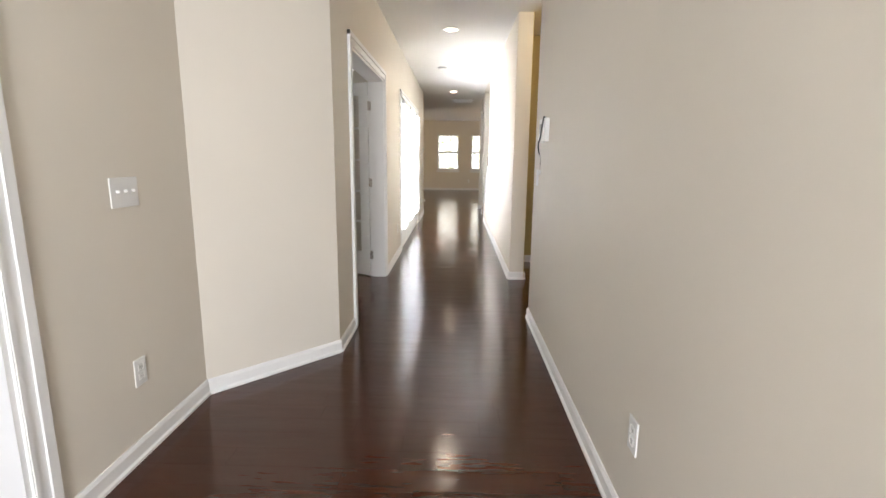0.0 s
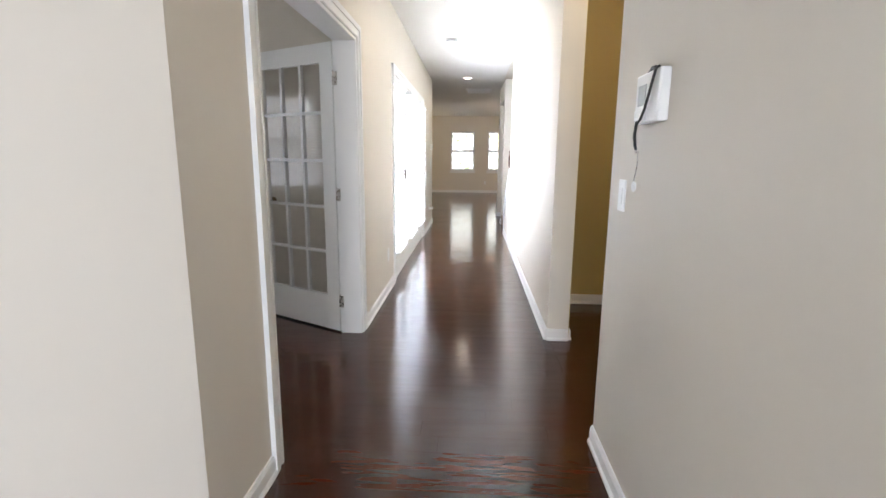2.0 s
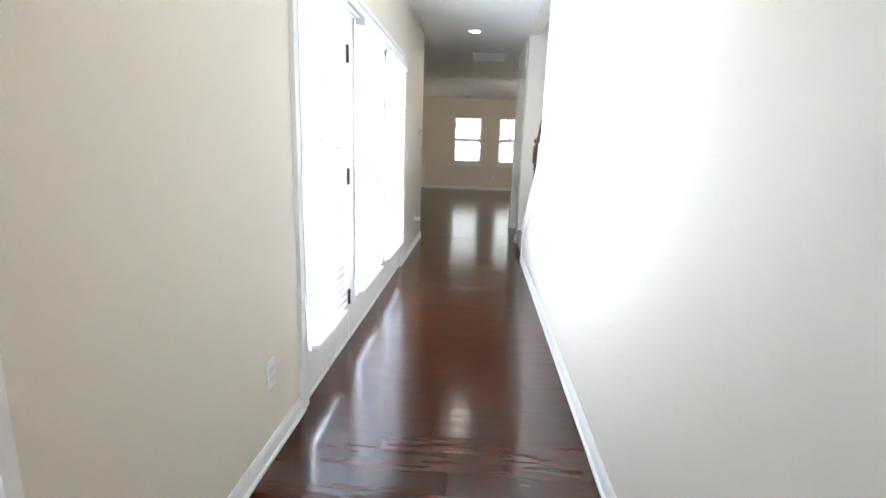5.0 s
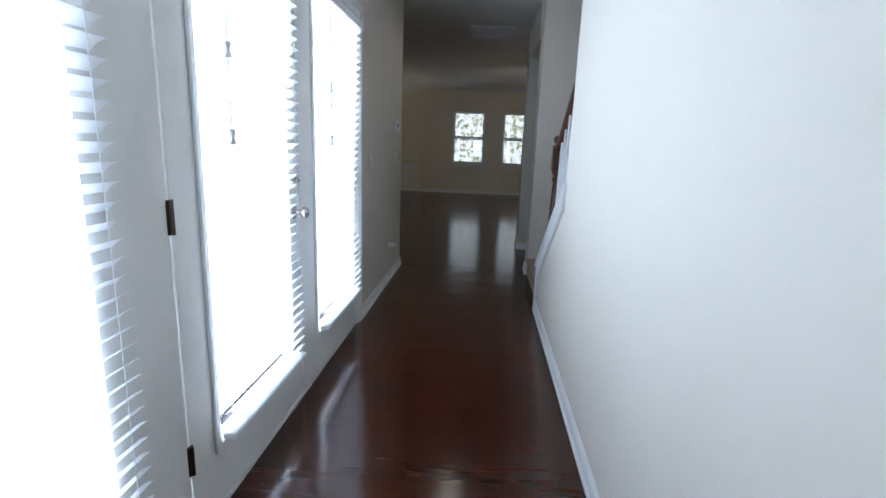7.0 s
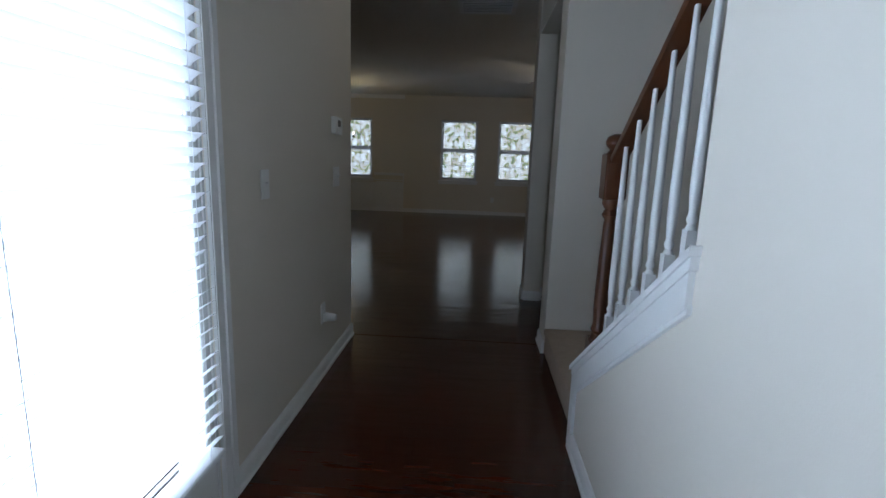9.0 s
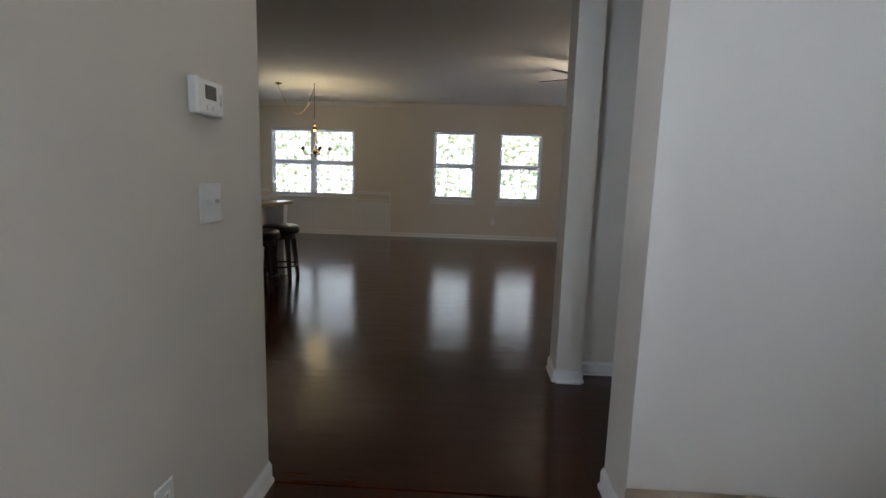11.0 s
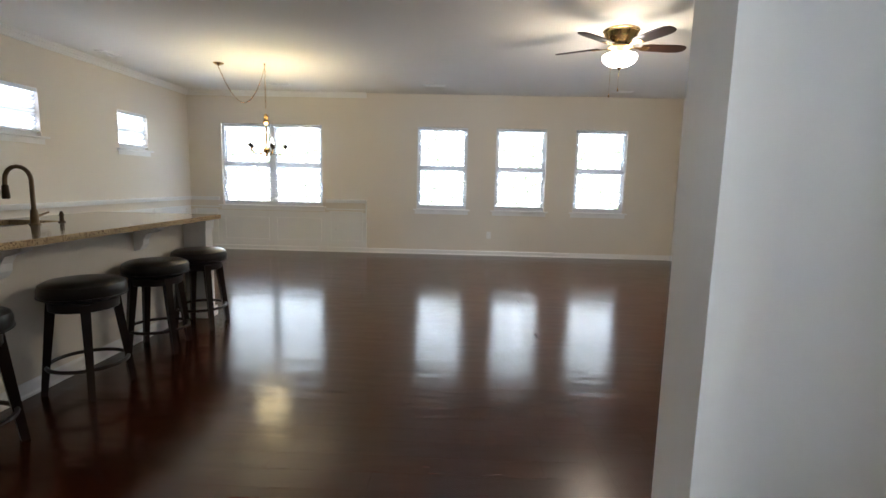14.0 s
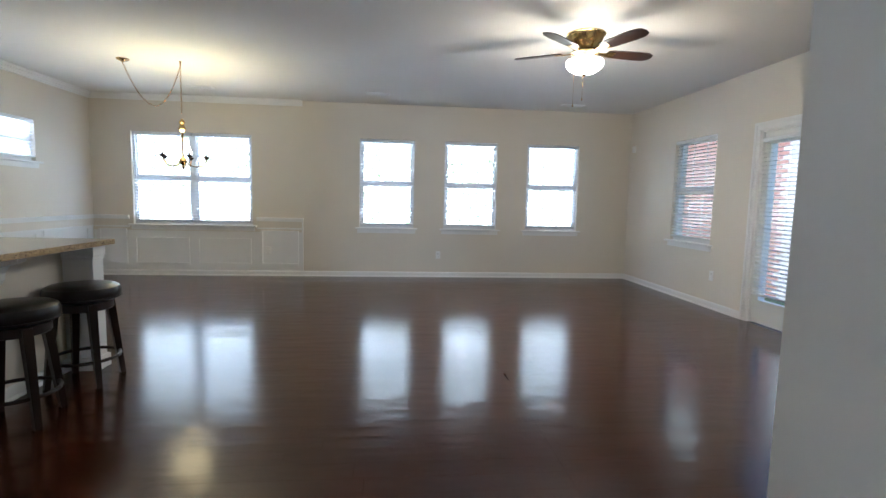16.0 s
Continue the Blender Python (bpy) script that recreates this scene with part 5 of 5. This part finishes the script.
# bar stools
def bar_stool(at, rz, label):
    s = thing("bar_stool", at, label, "stool", "bar stools", rz)
    bm = bmesh.new()
    lathe(bm, [(0, 0.545), (0.185, 0.545), (0.205, 0.555), (0.213, 0.575), (0.213, 0.605), (0.205, 0.628), (0.180, 0.642), (0.10, 0.650), (0, 0.652)], n=36)
    seat = part("seat", bm, M_LEATHER, s, "black leather round seat cushion", True)
    bm = bmesh.new()
    ring = [(0.2135 * math.cos(t_), 0.2135 * math.sin(t_), 0.564) for t_ in [2 * math.pi * j / 36 for j in range(37)]]
    tube(bm, ring, 0.004, 6)
    part("piping", bm, M_LEATHER, seat, "", True)
    bm = bmesh.new()
    lathe(bm, [(0, 0.485), (0.165, 0.485), (0.170, 0.490), (0.170, 0.535), (0.16, 0.5445), (0, 0.5445)], n=32)
    part("apron", bm, M_DARKWOOD, s, "dark espresso wood swivel apron", True)
    for i in range(4):
        a = radians(45 + 90 * i)
        bm = bmesh.new()
        c, sn = math.cos(a), math.sin(a)
        top = Vector((0.150 * c, 0.150 * sn, 0.53))
        bot = Vector((0.212 * c, 0.212 * sn, 0.0))
        q = Matrix.Rotation(a, 4, "Z")
        vs = []
        for p, h in ((bot, 0.016), (bot.lerp(top, 0.5), 0.020), (top, 0.024)):
            vs.append([bm.verts.new(p + q @ Vector((dx * h, dy * h, 0))) for dx, dy in ((-1, -1), (1, -1), (1, 1), (-1, 1))])
        for lo, hi in zip(vs, vs[1:]):
            for j in range(4):
                bm.faces.new((lo[j], lo[(j + 1) % 4], hi[(j + 1) % 4], hi[j]))
        bm.faces.new(vs[0][::-1])
        bm.faces.new(vs[-1])
        part("leg", bm, M_DARKWOOD, s)
    bm = bmesh.new()
    ring = [(0.193 * math.cos(t_), 0.193 * math.sin(t_), 0.165) for t_ in [2 * math.pi * j / 32 for j in range(33)]]
    tube(bm, ring, 0.011, 8)
    part("foot_ring", bm, M_DARKWOOD, s, "round dark footrest ring", True)
    return s


st = bar_stool((-1.895, 12.95, 0), 8, "backless black leather bar stool with espresso wood legs")
for y, x, a in ((13.69, -1.89, -6), (14.38, -1.905, 12), (14.965, -1.905, 3)):
    copy_thing(st, pose(x, y, 0, 0, 0, a))

# ---------------------------------------------------------------- dining wainscot and crown
def moulding(bm, axis, face, out, a0, a1, z0, z1, t):
    f0, f1 = sorted((face, face + out * t))
    if axis == "x":
        box(bm, f0, a0, z0, f1, a1, z1)
    else:
        box(bm, a0, f0, z0, a1, f1, z1)


def frame_moulding(bm, axis, face, out, a0, a1, z0, z1, w=0.022, t=0.012):
    for b in ((a0, a0 + w, z0, z1), (a1 - w, a1, z0, z1), (a0 + w, a1 - w, z0, z0 + w), (a0 + w, a1 - w, z1 - w, z1)):
        moulding(bm, axis, face, out, *b, t)


for nm, axis, face, out, spans in (("far", "y", FAR, -1, [(KX0 + 0.02, -3.89), (-2.03, -1.325)]), ("side", "x", KX0, 1, [(15.13, FAR - 0.02)])):
    bm = bmesh.new()
    for a0, a1 in spans:
        moulding(bm, axis, face, out, a0, a1, 0.885, 0.915, 0.034)
        moulding(bm, axis, face, out, a0, a1, 0.855, 0.885, 0.022)
        moulding(bm, axis, face, out, a0, a1, 0.735, 0.755, 0.014)
    structure("trim_chair_rail_" + nm, bm, M_TRIM, "white painted chair rail moulding", "trim")
    bm = bmesh.new()
    a0, a1 = (KX0 + 0.001, -1.328) if nm == "far" else (15.12, FAR - 0.006)
    moulding(bm, axis, face, out, a0, a1 - 0.021, 0.087, 0.734 if nm == "side" else 0.69, 0.004)
    if nm == "far":
        moulding(bm, axis, face, out, a1 - 0.02, a1, 0.086, 0.855, 0.012)
    panels = [(-4.33, -3.93, 0.175, 0.71), (-3.82, -3.03, 0.175, 0.582), (-2.91, -2.115, 0.175, 0.582), (-1.97, -1.40, 0.175, 0.71)] if nm == "far" else [(15.22 + i * 1.03, 15.22 + i * 1.03 + 0.92, 0.19, 0.74) for i in range(4)]
    for p_ in panels:
        frame_moulding(bm, axis, face, out, *p_, w=0.026, t=0.020)
    structure("trim_wainscot_" + nm, bm, M_TRIM, "white painted wainscot with raised panel frames", "trim")
    bm = bmesh.new()
    for t_, z0, z1 in ((0.030, 2.615, 2.635), (0.045, 2.635, 2.665), (0.065, 2.665, 2.685), (0.075, 2.685, 2.6985)):
        moulding(bm, axis, face, out, *((KX0, -1.33) if nm == "far" else (11.185, FAR)), z0, z1, t_)
    structure("trim_crown_" + nm, bm, M_TRIM, "white painted crown moulding", "trim")


# ---------------------------------------------------------------- outside
bm = bmesh.new()
box(bm, -150, -150, -0.5, 150, 150, -0.30)
structure("ground", bm, M_GRASS, "rough green lawn around the house", "ground")
bm = bmesh.new()
box(bm, -4.4, 5.785, -0.28, XL - 0.2, 11.111, -0.06)
structure("pavement", bm, M_CONCRETE, "pale concrete patio slab in the courtyard", "patio")
# emissive woods sheet, its own glow lights the room through the far windows
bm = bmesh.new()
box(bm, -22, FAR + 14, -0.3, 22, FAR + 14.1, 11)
structure("backdrop", bm, M_WOODS, "glowing backdrop sheet of autumn woods behind the house", "backdrop")

# added glowing sheet, puts courtyard brightness behind the patio blinds
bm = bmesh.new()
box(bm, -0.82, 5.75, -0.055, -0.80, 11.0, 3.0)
structure("backdrop_courtyard", bm, M_GLARE, "glowing white sheet added in place of the bright courtyard beyond the patio doors", "backdrop")

# brick garden wall outside the side window
bw = thing("brick_wall", (KX1 + 2.6, 21.5, -0.3), "red brick outbuilding wall in sunlight", "wall")
bm = bmesh.new()
box(bm, 0.006, -2.4, 0, 0.2, 2.4, 3.4)
part("mortar", bm, M_MORTAR, bw)
bm = bmesh.new()
for r in range(45):
    off = 0.115 if r % 2 else 0.0
    for c in range(20):
        y = -2.35 + c * 0.23 + off
        box(bm, 0.0, y, 0.02 + r * 0.075, 0.1, min(y + 0.218, 2.4), 0.083 + r * 0.075)
b_ = part("bricks", bm, M_BRICK, bw)
b_["kind"] = "stuff"

# ---------------------------------------------------------------- floor boards
hall = boards(XL, XR + 0.012, 2.92, 11.185, 1)
rest = (boards(-1.195, XR + 0.012, -3.15, 2.92, 2) + boards(-4.6, -1.195, -3.15, 2.92, 9) + boards(-4.6, XL, 2.92, 5.49, 3) + boards(XR + 0.012, 2.12, 3.69, 5.88, 4)
        + boards(XR + 0.012, 1.57, 11.28, 12.475, 5) + boards(XR + 0.012, KX1, 12.55, FAR, 7) + boards(KX0, XR + 0.012, 11.185, FAR, 8))
bm = bmesh.new()
G = 0.0004
for a, y0, b, y1 in rest:
    top = [bm.verts.new((x, y, 0.0)) for x, y in ((a + G, y0 + G), (b - G, y0 + G), (b - G, y1 - G), (a + G, y1 - G))]
    low = [bm.verts.new((x, y, -0.011)) for x, y in ((a, y0), (b, y0), (b, y1), (a, y1))]
    bm.faces.new(top)
    for i in range(4):
        bm.faces.new((low[i], low[(i + 1) % 4], top[(i + 1) % 4], top[i]))
floor_ob = bpy.data.objects["floor"]
p = part("floor_planks", bm, M_FLOOR, floor_ob)
p["kind"] = "stuff"
shapes = {}
for a, y0, b, y1 in hall:
    w, d = round(b - a, 3), round(y1 - y0, 3)
    if (w, d) not in shapes:
        bm = bmesh.new()
        top = [bm.verts.new((x, y, 0.0)) for x, y in ((G, G), (w - G, G), (w - G, d - G), (G, d - G))]
        low = [bm.verts.new((x, y, -0.011)) for x, y in ((0, 0), (w, 0), (w, d), (0, d))]
        bm.faces.new(top)
        for i in range(4):
            bm.faces.new((low[i], low[(i + 1) % 4], top[(i + 1) % 4], top[i]))
        me = bpy.data.meshes.new("plank")
        bm.to_mesh(me)
        bm.free()
        me.materials.append(M_FLOOR)
        shapes[(w, d)] = me
    o = new("plank", shapes[(w, d)])
    o.location = (a, y0, 0)
    o.parent = floor_ob
